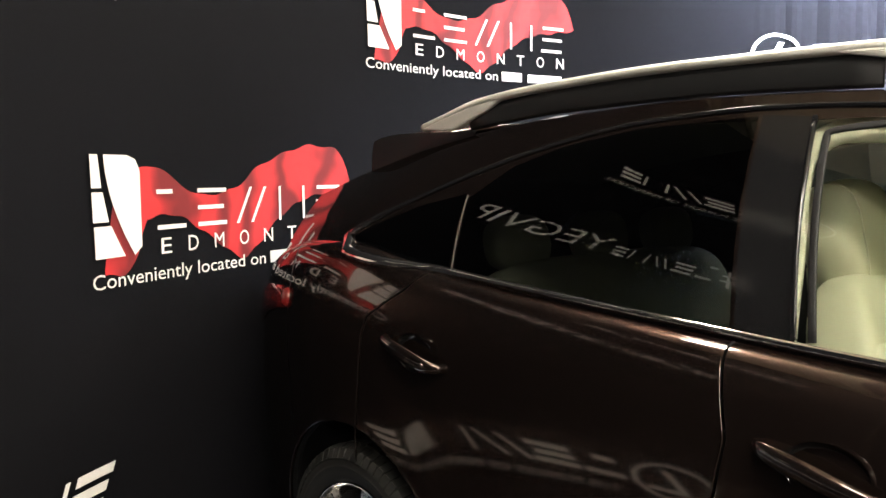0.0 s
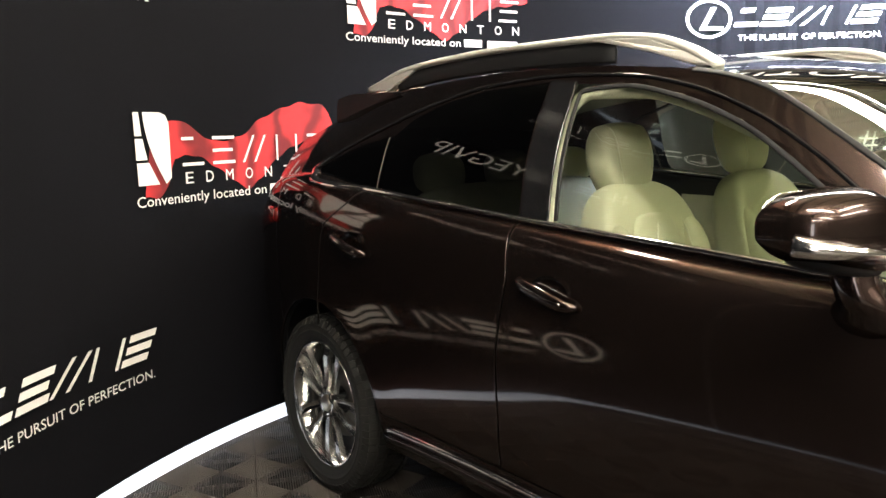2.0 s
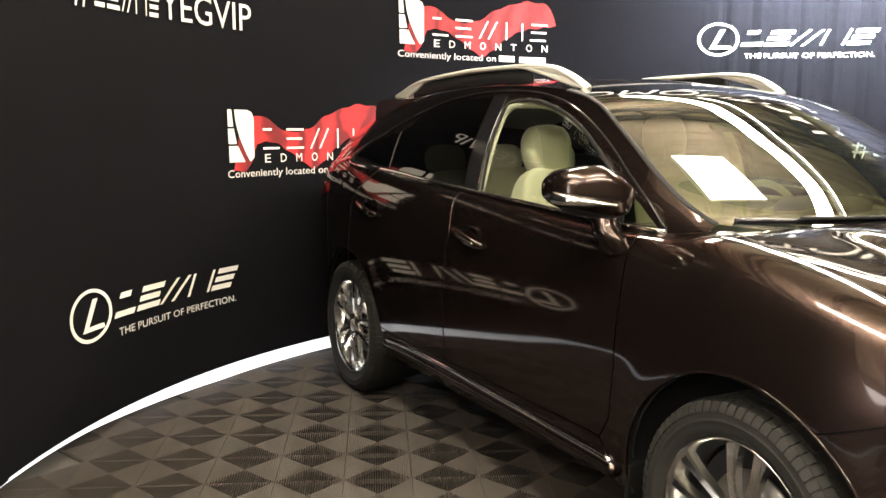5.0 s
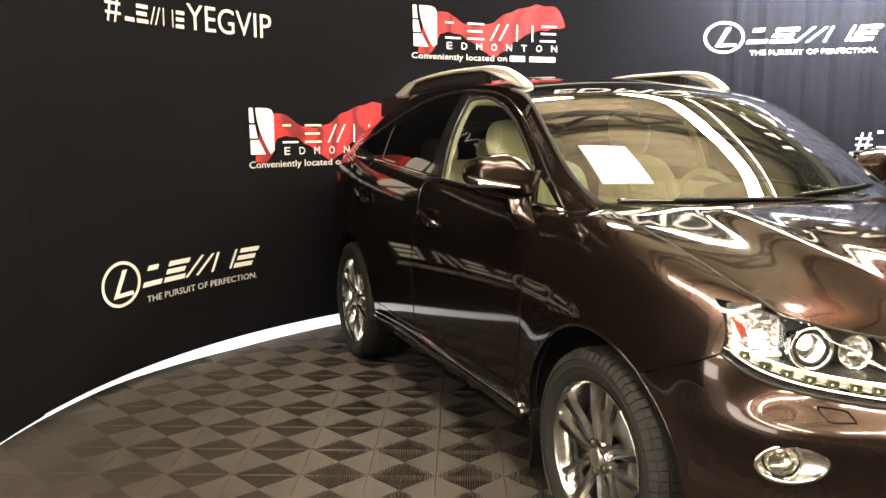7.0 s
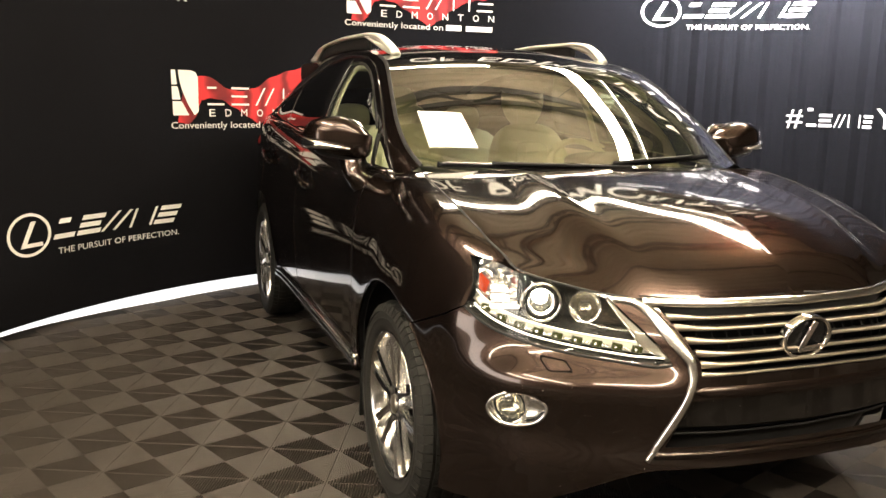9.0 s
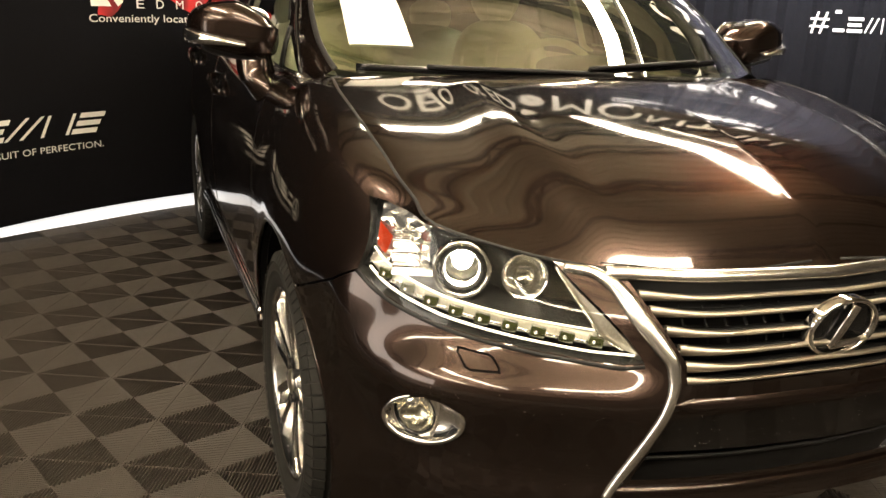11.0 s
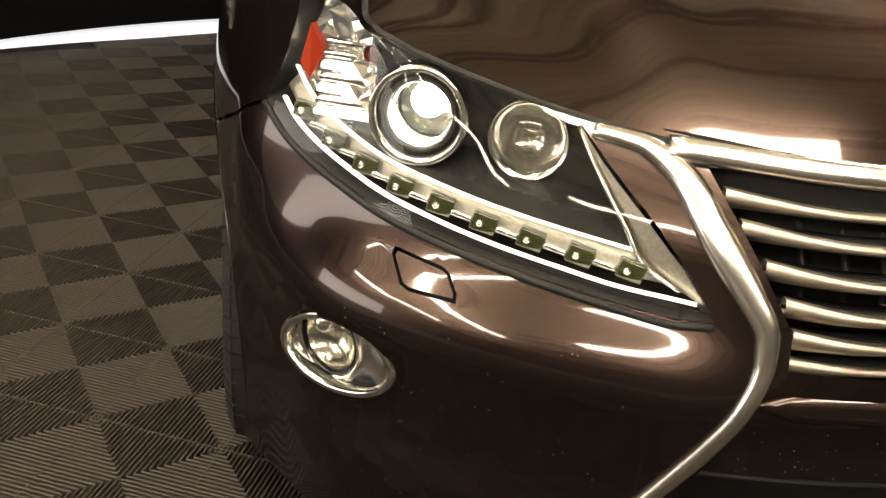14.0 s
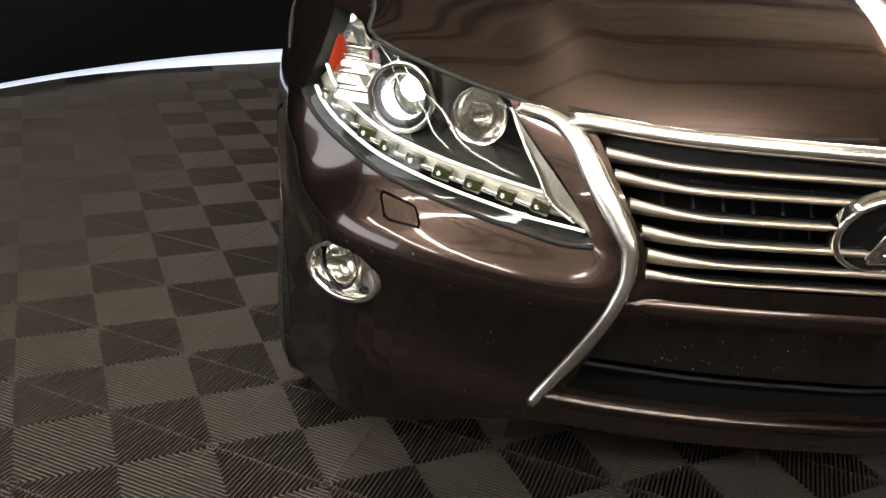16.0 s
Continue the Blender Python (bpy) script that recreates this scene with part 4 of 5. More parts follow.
LIT = glowing("lit_bulb", (1.0, 0.95, 0.82), 40.0)
DRL = glowing("daytime_led", (1.0, 0.93, 0.76), 1.1)
CELL = material("cell_plastic", (0.035, 0.04, 0.012), 0.15, Coat_Weight=1.0)
SMOKED = grained(material("smoked_plastic", (0.05, 0.05, 0.048), 0.25, 0.5), 100, 0.1)
SILVER = grained(material("silvered_plastic", (0.44, 0.42, 0.36), 0.34, 0.75), 260, 0.35, 0.4)
REFLECT = material("reflector", (0.86, 0.85, 0.82), 0.16, 1.0)
GLOW_BOWL = material("glowing_reflector", (0.86, 0.84, 0.78), 0.14, 1.0, Emission_Color=(1.0, 0.92, 0.78, 1), Emission_Strength=0.05)
BULBGLASS = glass("bulb_glass", (0.92, 0.92, 0.86), 0.08)

lens.normal_update()
lens_tree = mathutils.bvhtree.BVHTree.FromBMesh(lens)
IN = Vector((-0.45, 0.89, 0)).normalized()


def lens_at(u, z, depth=0.0):
    """A place in the headlamp: across (as its outline), height, and how deep behind the lens."""
    view = Vector((-SLANT.y, SLANT.x, 0)).normalized()
    start = SLANT * (u / SLANT.length_squared) - view * 4 + Vector((0, 0, z))
    p, n, _, _ = lens_tree.ray_cast(start, view)
    if not p:
        p, n, _, _ = lens_tree.find_nearest(SLANT * (u / SLANT.length_squared) + Vector((0.5, -1.5, z)))
    return p + view * depth, (n if n.dot(view) < 0 else -n)


VIEW = Vector((-SLANT.y, SLANT.x, 0)).normalized()
bucket = lens.copy()
bmesh.ops.translate(bucket, verts=bucket.verts, vec=VIEW * 0.15)
rim_edges = [e for e in bucket.edges if e.is_boundary]
out = bmesh.ops.extrude_edge_only(bucket, edges=rim_edges)
bmesh.ops.translate(bucket, verts=[g for g in out["geom"] if isinstance(g, bmesh.types.BMVert)], vec=-VIEW * 0.149)
headlamps = []
for root_name, mirror in (("headlamp", True), ("headlamp", False)):
    root = empty("headlamp")
    root.parent = car
    root["label"] = "lit headlamp with clear lens, round projector and a row of small lights"
    headlamps.append(root)
lamps = tuple(headlamps)
both("lamp_housing", bucket, LAMP_GREY, "dark grey lamp housing", parent=lamps)


def facing_lamp(p, tilt=0.0):
    """A pose at p whose X axis points out of the lamp, forwards and outwards."""
    d = Vector((0.38, -0.92, 0.05)).normalized()
    return Matrix.Translation(p) @ d.to_track_quat("X", "Z").to_matrix().to_4x4()


c1 = Vector((0.686, -2.097, 0.870))
m1 = facing_lamp(c1) @ Matrix.Scale(0.95, 4)
both("projector_ring", moved(lathe([(-0.05, 0.040), (0.008, 0.046), (0.016, 0.051), (0.022, 0.056), (0.016, 0.060), (0.0, 0.061), (-0.04, 0.058)], 48), m1), CHROME, "chrome ring round the projector", parent=lamps)
both("projector_ring", moved(lathe([(0.004, 0.038), (0.014, 0.041), (0.010, 0.0455), (0.0, 0.046)], 48), m1), LAMP_GREY, parent=lamps)
both("projector_lens", moved(lathe([(-0.02, 0.038), (-0.006, 0.037), (0.010, 0.027), (0.018, 0.013), (0.020, 0.0005)], 36), m1), BULBGLASS, "round glass projector lens", parent=lamps)
both("projector_back", moved(lathe([(-0.052, 0.038), (-0.054, 0.0005)], 30), m1), REFLECT, parent=lamps)
both("lit_bulb", moved(lathe([(-0.049, 0.0005), (-0.047, 0.016), (-0.036, 0.021), (-0.026, 0.014), (-0.021, 0.0005)], 20), m1 @ pose(0, 0, 0.008)), LIT, "glowing bulb", parent=lamps)

c2 = Vector((0.567, -2.130, 0.856))
m2 = facing_lamp(c2) @ Matrix.Scale(0.82, 4)
both("high_beam_reflector", moved(lathe([(0.012, 0.055), (0.010, 0.050), (-0.012, 0.042), (-0.030, 0.026), (-0.038, 0.006), (-0.038, 0.0005)], 36), m2), REFLECT, "chrome high beam bowl", parent=lamps)
both("high_beam_bulb", moved(lathe([(-0.036, 0.008), (-0.01, 0.009), (0.004, 0.007), (0.008, 0.0005)], 16), m2), BULBGLASS, parent=lamps)
both("high_beam_cap", moved(box(0.004, 0.03, 0.012), m2 @ pose(0.008, 0, 0.02)), REFLECT, parent=lamps, bevel=0.002)

# the bowl gets a faint glow put into it, besides the bulb's light
rows = [[lens_at(u, 0.852 + (top - 0.852) * k / 8, 0.022 + 0.020 * abs(math.sin(k * 1.7 + u * 60)))[0] for k in range(9)] for u, top in ((-0.392, 0.955), (-0.410, 0.957), (-0.432, 0.955), (-0.455, 0.951), (-0.478, 0.948), (-0.498, 0.944), (-0.515, 0.938))]
both("corner_bowl", sheet(rows), GLOW_BOWL, "corner lamp bowl with a faint glow of its own", parent=lamps, smooth=False)
# corner lamp: ribs, some with glow put into them, amber side marker
for k in range(7):
    p = lens_at(-0.482 + 0.003 * k, 0.842 + 0.0125 * k, 0.03)[0]
    both("corner_reflector", moved(box(0.014, 0.082 - 0.004 * k, 0.0075), facing_lamp(p) @ pose(0, 0, 0, 0, 12)), RIB_GLOW if k % 2 == 0 and k < 5 else REFLECT, "corner lamp rib, every other one given a glow", parent=lamps, bevel=0.002)
q = lens_at(-0.47, 0.86, 0.05)[0]
both('corner_bulb', moved(lathe([(-0.012, 0.0005), (-0.009, 0.009), (0.006, 0.010), (0.014, 0.0005)], 14), facing_lamp(q)), LIT, 'glowing corner bulb', parent=lamps)
p = lens_at(-0.505, 0.905, 0.035)[0]
both("turn_signal", moved(lathe([(0.004, 0.010), (-0.01, 0.009), (-0.022, 0.0005)], 24), facing_lamp(p + Vector((0, 0, 0.012)))), AMBER, "amber turn signal bowl", parent=lamps)
side_marker = bmesh.new()
quad = [lens_at(u, z, 0.012)[0] for u, z in ((-0.398, 0.928), (-0.402, 0.886), (-0.424, 0.872), (-0.434, 0.906))]
vs = [side_marker.verts.new(q) for q in quad]
face = side_marker.faces.new(vs)
ex = bmesh.ops.extrude_face_region(side_marker, geom=[face])
bmesh.ops.translate(side_marker, verts=[g for g in ex["geom"] if isinstance(g, bmesh.types.BMVert)], vec=VIEW * 0.012)
bmesh.ops.recalc_face_normals(side_marker, faces=side_marker.faces)
both("side_marker", side_marker, AMBER, "orange side marker", parent=lamps, smooth=False)

# foot of the lamp: a glowing strip, a row of small dark cells between chrome bridges, a thin bright line above, a smoked shelf
low_edge = [(-0.925, 0.750), (-0.853, 0.752), (-0.779, 0.759), (-0.699, 0.767), (-0.628, 0.775), (-0.546, 0.786), (-0.486, 0.800), (-0.430, 0.824), (-0.396, 0.848)]


def foot_line(rise, depth, n=50, keys=low_edge):
    return [lens_at(p.x, p.y + rise, depth) for p in smooth_curve(keys, n)]


both("light_guide", ribbon(foot_line(0.016, 0.024), 0.026, 0.003), SILVER, "silver tray of the small lights", parent=lamps)
both("light_guide_edge", ribbon(foot_line(-0.001, 0.006), 0.0042, 0.003), DRL, "glowing strip along the lamp's foot", parent=lamps)
both("light_guide_line", ribbon(foot_line(0.0315, 0.018, 50, low_edge[1:]), 0.0035, 0.003), GUIDE, "thin bright line above the small lights", parent=lamps)
shelf = [[lens_at(p.x, p.y + 0.0335, 0.020)[0], lens_at(p.x, p.y + 0.044, 0.060)[0], lens_at(p.x, p.y + 0.050, 0.100)[0]] for p in smooth_curve(low_edge[1:-1], 40)]
both("lamp_shelf", sheet(shelf), SMOKED, "smoked grey shelf above the small lights", parent=lamps)
cells = smooth_curve([(u, z + 0.014) for u, z in low_edge[1:-1]], 9)
for k, p in enumerate(cells):
    q = lens_at(p.x, p.y, 0.013)[0]
    both("light_cell", moved(box(0.014, 0.029, 0.021), facing_lamp(q) @ pose(0, 0, 0, 12, 0, 0)), CELL, "small dark green light cell", parent=lamps, bevel=0.002)
    both("cell_bulb", moved(lathe([(-0.002, 0.0045), (0.003, 0.004), (0.005, 0.0005)], 8), facing_lamp(q) @ pose(0.007, 0.004, 0.001)), REFLECT, "tiny silver bulb", parent=lamps)
    if k:
        mid = (Vector(p) + Vector(cells[k - 1])) / 2
        q = lens_at(mid.x, mid.y - 0.002, 0.014)[0]
        both("cell_bridge", moved(box(0.010, 0.026, 0.006), facing_lamp(q) @ pose(0.001, 0, 0, 12, 0, 0)), REFLECT, "chrome bridge", parent=lamps, bevel=0.002)
# silver wedge at the inner end, towards the grille
outer = smooth_curve([(-0.934, 0.748), (-0.904, 0.777), (-0.855, 0.818), (-0.805, 0.856), (-0.768, 0.888)], 24)
inward = smooth_curve([(-0.905, 0.752), (-0.862, 0.772), (-0.838, 0.802), (-0.794, 0.850), (-0.762, 0.888)], 24)
both("lamp_wedge", sheet([[lens_at(a.x, a.y, 0.008)[0], lens_at((a.x + b.x) / 2, (a.y + b.y) / 2, 0.013)[0], lens_at(b.x, b.y, 0.022)[0], lens_at(b.x + 0.004, b.y + 0.003, 0.09)[0]] for a, b in zip(outer, inward)]), SILVER, "silver inner wedge of the lamp", parent=lamps)
both("lamp_bezel", ribbon([lens_at(p.x, p.y, 0.018) for p in inward], 0.005, 0.004), REFLECT, "chrome edge", parent=lamps)
both("lamp_lens", lens, LENS, "clear lamp lens", parent=lamps)
# black seal under the lamp
seal = [(u, z - 0.0055) for u, z in HEAD[:10]]


def slant_at(u, z):
    start = SLANT * u - VIEW * 4 + Vector((0, 0, z))
    p, n, _, _ = from_shell.ray_cast(start, VIEW)
    return p, (n if n.dot(VIEW) < 0 else -n)


both("lamp_seal", ribbon([slant_at(p.x, p.y) for p in smooth_curve(seal, 40)], 0.008, 0.004), BLACK, "black rubber seal", parent=lamps)

# fog lamps
FOGGLASS = glass("fog_lens", (0.74, 0.73, 0.67), 0.06, 0.05)
fogs = []
for _ in range(2):
    root = empty("fog_lamp")
    root.parent = car
    root["label"] = "round fog lamp in an oval chrome surround"
    fogs.append(root)
fogs = tuple(fogs)
spots = [(p, FOG_N) for p in FOG_RING]
both("fog_ring", ribbon(spots, 0.011, 0.006, 0.03, closed=True), CHROME, "oval chrome ring", parent=fogs)
fog_piece.free()
pf = FOG_C + FOG_U * 0.026 + FOG_V * 0.002
mf = Matrix.Translation(pf - FOG_N * 0.014) @ FOG_N.to_track_quat("X", "Z").to_matrix().to_4x4()
# a chrome dish from the oval ring in to the round glass, with flat facets
rows = []
for p, n in spots:
    gap = p - pf
    q = pf - FOG_N * 0.012 + gap.normalized() * min(0.047, gap.length * 0.93)
    rows.append([p + n * 0.002, p.lerp(q, 0.45) - FOG_N * 0.007, q - FOG_N * 0.006])
dish = sheet(rows, close_u=True)
both("fog_surround", dish, REFLECT, "chrome fog lamp surround", parent=fogs)
both("fog_bowl", moved(lathe([(-0.004, 0.043), (-0.018, 0.036), (-0.028, 0.020), (-0.031, 0.0005)], 32), mf), REFLECT, "chrome bowl behind the glass", parent=fogs)
both("fog_glass", moved(lathe([(-0.006, 0.043), (-0.001, 0.042), (0.004, 0.030), (0.007, 0.014), (0.008, 0.0005)], 36), mf), FOGGLASS, "clear round fog lamp glass", parent=fogs)
both("fog_gap", moved(lathe([(-0.004, 0.0455), (0.001, 0.0445), (0.001, 0.0425), (-0.006, 0.042)], 36), mf), GLOSSBLACK, parent=fogs)
both("fog_rim", moved(lathe([(-0.014, 0.052), (0.002, 0.0505), (0.004, 0.048), (-0.002, 0.045)], 36), mf), CHROME, parent=fogs)
both("fog_bulb", moved(lathe([(0.0, 0.015), (0.007, 0.013), (0.012, 0.008), (0.014, 0.0005)], 20), mf @ pose(0.004, 0.004, 0.026)), REFLECT, "bright bulb shield", parent=fogs)

# door mirrors
mirrors = []
for _ in range(2):
    root = empty("door_mirror")
    root.parent = car
    root["label"] = "brown door mirror with a clear indicator strip"
    mirrors.append(root)
mirrors = tuple(mirrors)
cap = cushion(0.275, 0.20, 0.158, 3.2, 14)
for v in cap.verts:
    if v.co.y > 0.02:
        v.co.y = 0.02 + (v.co.y - 0.02) * 0.45
    k = v.co.x / 0.14
    if v.co.z < 0:
        v.co.z += 0.024 * k * min(1, -v.co.z / 0.05)
    else:
        v.co.z -= (0.055 * max(0, -k - 0.15) + 0.012 * max(0, k)) * min(1, v.co.z / 0.05)
    v.co.y += 0.035 * max(0, k) ** 2
moved(cap, pose(0.957, -0.835, 1.255, -4, 0, 14))
both("mirror_cap", cap, PAINT, parent=mirrors)
strip = [(1.017, -0.928, 1.222), (1.057, -0.905, 1.226), (1.084, -0.868, 1.230), (1.094, -0.835, 1.234)]
both("indicator", tube(smooth_curve([(0.937, -0.952, 1.212)] + strip, 20), 0.01, 8, (0.011, lambda t: 0.005 + 0.018 * t)), REFLECT, "clear indicator strip", parent=mirrors)
both("mirror_base", moved(cushion(0.19, 0.13, 0.05, 3), pose(0.955, -0.835, 1.192, 0, -10, 12)), BLACK, "black lower shell", parent=mirrors)
foot = tube(smooth_curve([(0.86, -0.865, 1.065), (0.885, -0.862, 1.10), (0.895, -0.85, 1.15), (0.90, -0.84, 1.20)], 14), 0.04, 14, (lambda t: 0.075 - 0.02 * t, lambda t: 0.045))
both("mirror_foot", foot, PAINT, parent=mirrors)
glass_face = cushion(0.23, 0.012, 0.125, 3)
both("mirror_glass", moved(glass_face, pose(0.947, -0.768, 1.26, -4, 0, 12)), material("mirror_silver", (0.8, 0.8, 0.8), 0.02, 1.0), "mirror glass", parent=mirrors)

# wipers and cowl
cowl_rows = []
for k in range(31):
    x = 0.70 * (1 - 2 * k / 30)
    y = -1.075 - 0.26 * (1 - (x / 0.7) ** 2)
    cowl_rows.append([Vector((x, y + 0.03, 1.155)), Vector((x, y - 0.02, 1.150)), Vector((x, y - 0.10 + 0.05 * (x / 0.7) ** 2, 1.135))])
part("cowl", sheet(cowl_rows), BLACK, car, "black plastic cowl")
for keys in ([(-0.66, -1.17, 1.172), (-0.35, -1.29, 1.169), (-0.02, -1.335, 1.163), (0.06, -1.345, 1.160)], [(0.52, -1.21, 1.200), (0.25, -1.32, 1.192), (-0.02, -1.35, 1.178)]):
    root = empty("wiper")
    root.parent = car
    root["label"] = "black windscreen wiper"
    pts = smooth_curve(keys, 24)
    part("wiper_arm", tube([p + Vector((0, -0.015, 0.012)) for p in pts[6:]], 0.008, 8, (0.009, 0.006)), BLACK, root)
    part("wiper_blade", tube(pts, 0.006, 8, (0.005, 0.010)), GLOSSBLACK, root)

# ---- wheels ----
def wheel_kind():
    root = empty("wheel")
    prof = [(-0.085, 0.250), (-0.098, 0.257), (-0.108, 0.268), (-0.114, 0.285), (-0.1150, 0.298), (-0.1168, 0.300), (-0.1168, 0.303), (-0.1152, 0.305), (-0.1155, 0.31), (-0.114, 0.328), (-0.109, 0.340), (-0.096, 0.3510), (-0.06, 0.3560), (0.06, 0.3560), (0.094, 0.3525), (0.108, 0.342), (0.117, 0.328), (0.118, 0.29), (0.098, 0.257), (0.085, 0.250)]
    tyre = part("tyre", lathe(prof, 72), RUBBER, root, "black road tyre")
    # tread: ribs of blocks round the tyre
    tread = bmesh.new()
    for k in range(72):
        a = 2 * math.pi * k / 72
        for x, w, dx in ((-0.088, 0.030, 0.0), (-0.045, 0.034, 0.5), (0.0, 0.034, 0.0), (0.045, 0.034, 0.5), (0.088, 0.030, 0.0)):
            m = Matrix.Rotation(a + dx * 0.04, 4, "X") @ Matrix.Translation((x, 0, 0.3560 if abs(x) < 0.08 else 0.3525)) @ Matrix.Rotation(radians(0 if abs(x) < 0.08 else (22 if x > 0 else -22)), 4, "Y")
            bmesh.ops.create_cube(tread, size=1, matrix=m @ Matrix.Diagonal((w, 0.0262, 0.010, 1)))
        for x in (-0.108, 0.108):
            m = Matrix.Rotation(a, 4, "X") @ Matrix.Translation((x, 0, 0.338)) @ Matrix.Rotation(radians(62 if x > 0 else -62), 4, "Y")
            bmesh.ops.create_cube(tread, size=1, matrix=m @ Matrix.Diagonal((0.030, 0.0235, 0.009, 1)))
    part("tread", tread, RUBBER, tyre, smooth=False)
    for k in range(9):
        if k not in (3, 6):
            m = Matrix.Rotation(radians(30 + 4.2 * k), 4, "X") @ Matrix.Translation((-0.1145, 0, 0.321))
            part("sidewall_mark", moved(box(0.003, 0.013, 0.016), m), RUBBER, tyre, "raised plain mark", smooth=False)
    rim = part("rim", lathe([(-0.084, 0.245), (-0.098, 0.250), (-0.106, 0.257), (-0.103, 0.2505), (-0.090, 0.243), (-0.06, 0.228), (0.05, 0.215), (0.08, 0.232)], 72), RIM, root, "bright alloy rim")
    part("wheel_back", lathe([(0.0, 0.215), (0.01, 0.0005)], 40), BLACK, root)
    part("brake_disc", lathe([(-0.02, 0.06), (-0.022, 0.15), (-0.014, 0.152), (-0.012, 0.06)], 48), material("brake_steel", (0.30, 0.29, 0.28), 0.4, 1.0) if "brake_steel" not in bpy.data.materials else bpy.data.materials["brake_steel"], root)
    # ten spokes, in five pairs
    for k in range(5):
        for side_sign in (-1, 1):
            a = 2 * math.pi * k / 5 + side_sign * 0.235
            rows = []
            for t, w, d in ((0.0, 0.018, -0.082), (0.25, 0.0155, -0.088), (0.55, 0.0170, -0.095), (0.8, 0.0205, -0.098), (1.0, 0.027, -0.097)):
                r = 0.045 + (0.242 - 0.045) * t
                twist = side_sign * (0.05 * t - 0.10 * (1 - t))
                rows.append([(d + 0.022, -w + twist * r * 0.8, r), (d, -w * 0.85 + twist * r * 0.8, r), (d + 0.007, twist * r * 0.8, r), (d, w * 0.85 + twist * r * 0.8, r), (d + 0.022, w + twist * r * 0.8, r)])
            bm = sheet([[Vector(p) for p in row] for row in rows], close_v=True)
            bmesh.ops.recalc_face_normals(bm, faces=bm.faces)
            part("spoke", moved(bm, Matrix.Rotation(a, 4, "X")), RIM, rim, smooth=False)
    part("hub", lathe([(-0.06, 0.062), (-0.086, 0.060), (-0.092, 0.050), (-0.088, 0.034), (-0.0875, 0.033)], 40), RIM, rim)
    part("hub_cap", lathe([(-0.086, 0.034), (-0.094, 0.032), (-0.097, 0.024), (-0.098, 0.0005)], 36), SATIN, rim, "plain hub cap")
    for k in range(5):
        a = 2 * math.pi * k / 5 + 0.63
        part("wheel_nut", moved(lathe([(0.012, 0.009), (-0.010, 0.009), (-0.013, 0.006), (-0.0125, 0.0005)], 6), Matrix.Translation((-0.082, 0.050 * math.sin(a), 0.050 * math.cos(a)))), STEEL, rim)
        part("nut_hole", moved(lathe([(0.0, 0.014), (-0.0930, 0.0150), (-0.0885, 0.0115)], 16), Matrix.Translation((0.0, 0.050 * math.sin(a), 0.050 * math.cos(a)))), BLACK, rim)
    root["label"] = "alloy wheel with ten spokes and a black tyre"
    return root


first = wheel_kind()
for x, y, turn, spin in ((-0.812, 1.29, 0, 20), (0.812, -1.45, 180, 10), (0.812, 1.29, 180, 40)):
    copy_thing(first, pose(x, y, 0.361, spin, 0, turn)).parent = car
first.matrix_basis = pose(-0.812, -1.45, 0.361, 8, 0, 0)
first.parent = car

# ---- cabin ----
cabin_floor = box(1.35, 2.9, 0.03, (0, 0.25, 0.42))
part("cabin_floor", cabin_floor, DASH, car, smooth=False)


def seat(x, y, wide=0.46, name="front_seat", lift=0.0):
    root = empty(name, pose(x, y, 0))
    root.parent = car
    root["label"] = "cream leather seat with a padded headrest"
    part("seat_base", moved(cushion(wide, 0.52, 0.18, 4), pose(0, -0.25, 0.70, 4)), LEATHER, root)
    back = cushion(wide, 0.16, 0.66, 3.6, 14)
    for v in back.verts:
        edge = min(1, abs(v.co.x) / (wide / 2))
        v.co.y -= 0.035 * max(0, edge - 0.55) / 0.45 * (1 if v.co.y < 0 else 0)
        if v.co.z > 0.12:
            v.co.x *= 1 - 0.55 * (v.co.z - 0.12)
    part("backrest", moved(back, pose(0, 0.075, 0.955, -16)), LEATHER, root)
    part("seat_panel", moved(cushion(wide * 0.50, 0.05, 0.50, 4, 10), pose(0, 0.0, 0.94, -16)), LEATHER, root)
    for dx in (-1, 1):
        part("seat_bolster", moved(cushion(0.10, 0.15, 0.50, 3, 10), pose(dx * (wide / 2 - 0.06), 0.01, 0.915, -16, 0, 0)), LEATHER, root)
    rest = cushion(0.240, 0.14, 0.255, 3.0, 12)
    for v in rest.verts:
        if v.co.z < 0:
            v.co.x *= 1 + 0.25 * v.co.z / 0.11
    part("headrest", moved(rest, pose(0, 0.19 + 0.1 * lift, 1.335 + lift, -10)), LEATHER, root)
    for dx in (-1, 1):
        loop = []
        for k in range(37):
            a = 2 * math.pi * k / 36
            c, d = math.cos(a), math.sin(a)
            r = 0.925 / (abs(c) ** 3.0 + abs(d) ** 3.0) ** (1 / 3.0)
            z = d * r * 0.1275
            loop.append((dx * 0.075 * (1 + 0.25 * min(0, z) / 0.11), c * r * 0.07, z))
        part("headrest_seam", moved(tube(loop, 0.0022, 6), pose(0, 0.19 + 0.1 * lift, 1.335 + lift, -10)), TRIMC, root)
        part("back_seam", tube(smooth_curve([(dx * 0.06, -0.012, 1.16), (dx * 0.085, -0.04, 1.06), (dx * 0.125, -0.075, 0.95), (dx * 0.135, -0.11, 0.82)], 16), 0.003, 6), TRIMC, root)
    for dx in (-0.05, 0.05):
        part("headrest_post", tube([(dx, 0.165, 1.20), (dx, 0.18 + 0.1 * lift, 1.28 + lift)], 0.007, 8), CHROME, root)
    return root


seat(-0.405, -0.01)
seat(0.375, 0.07, lift=0.05)
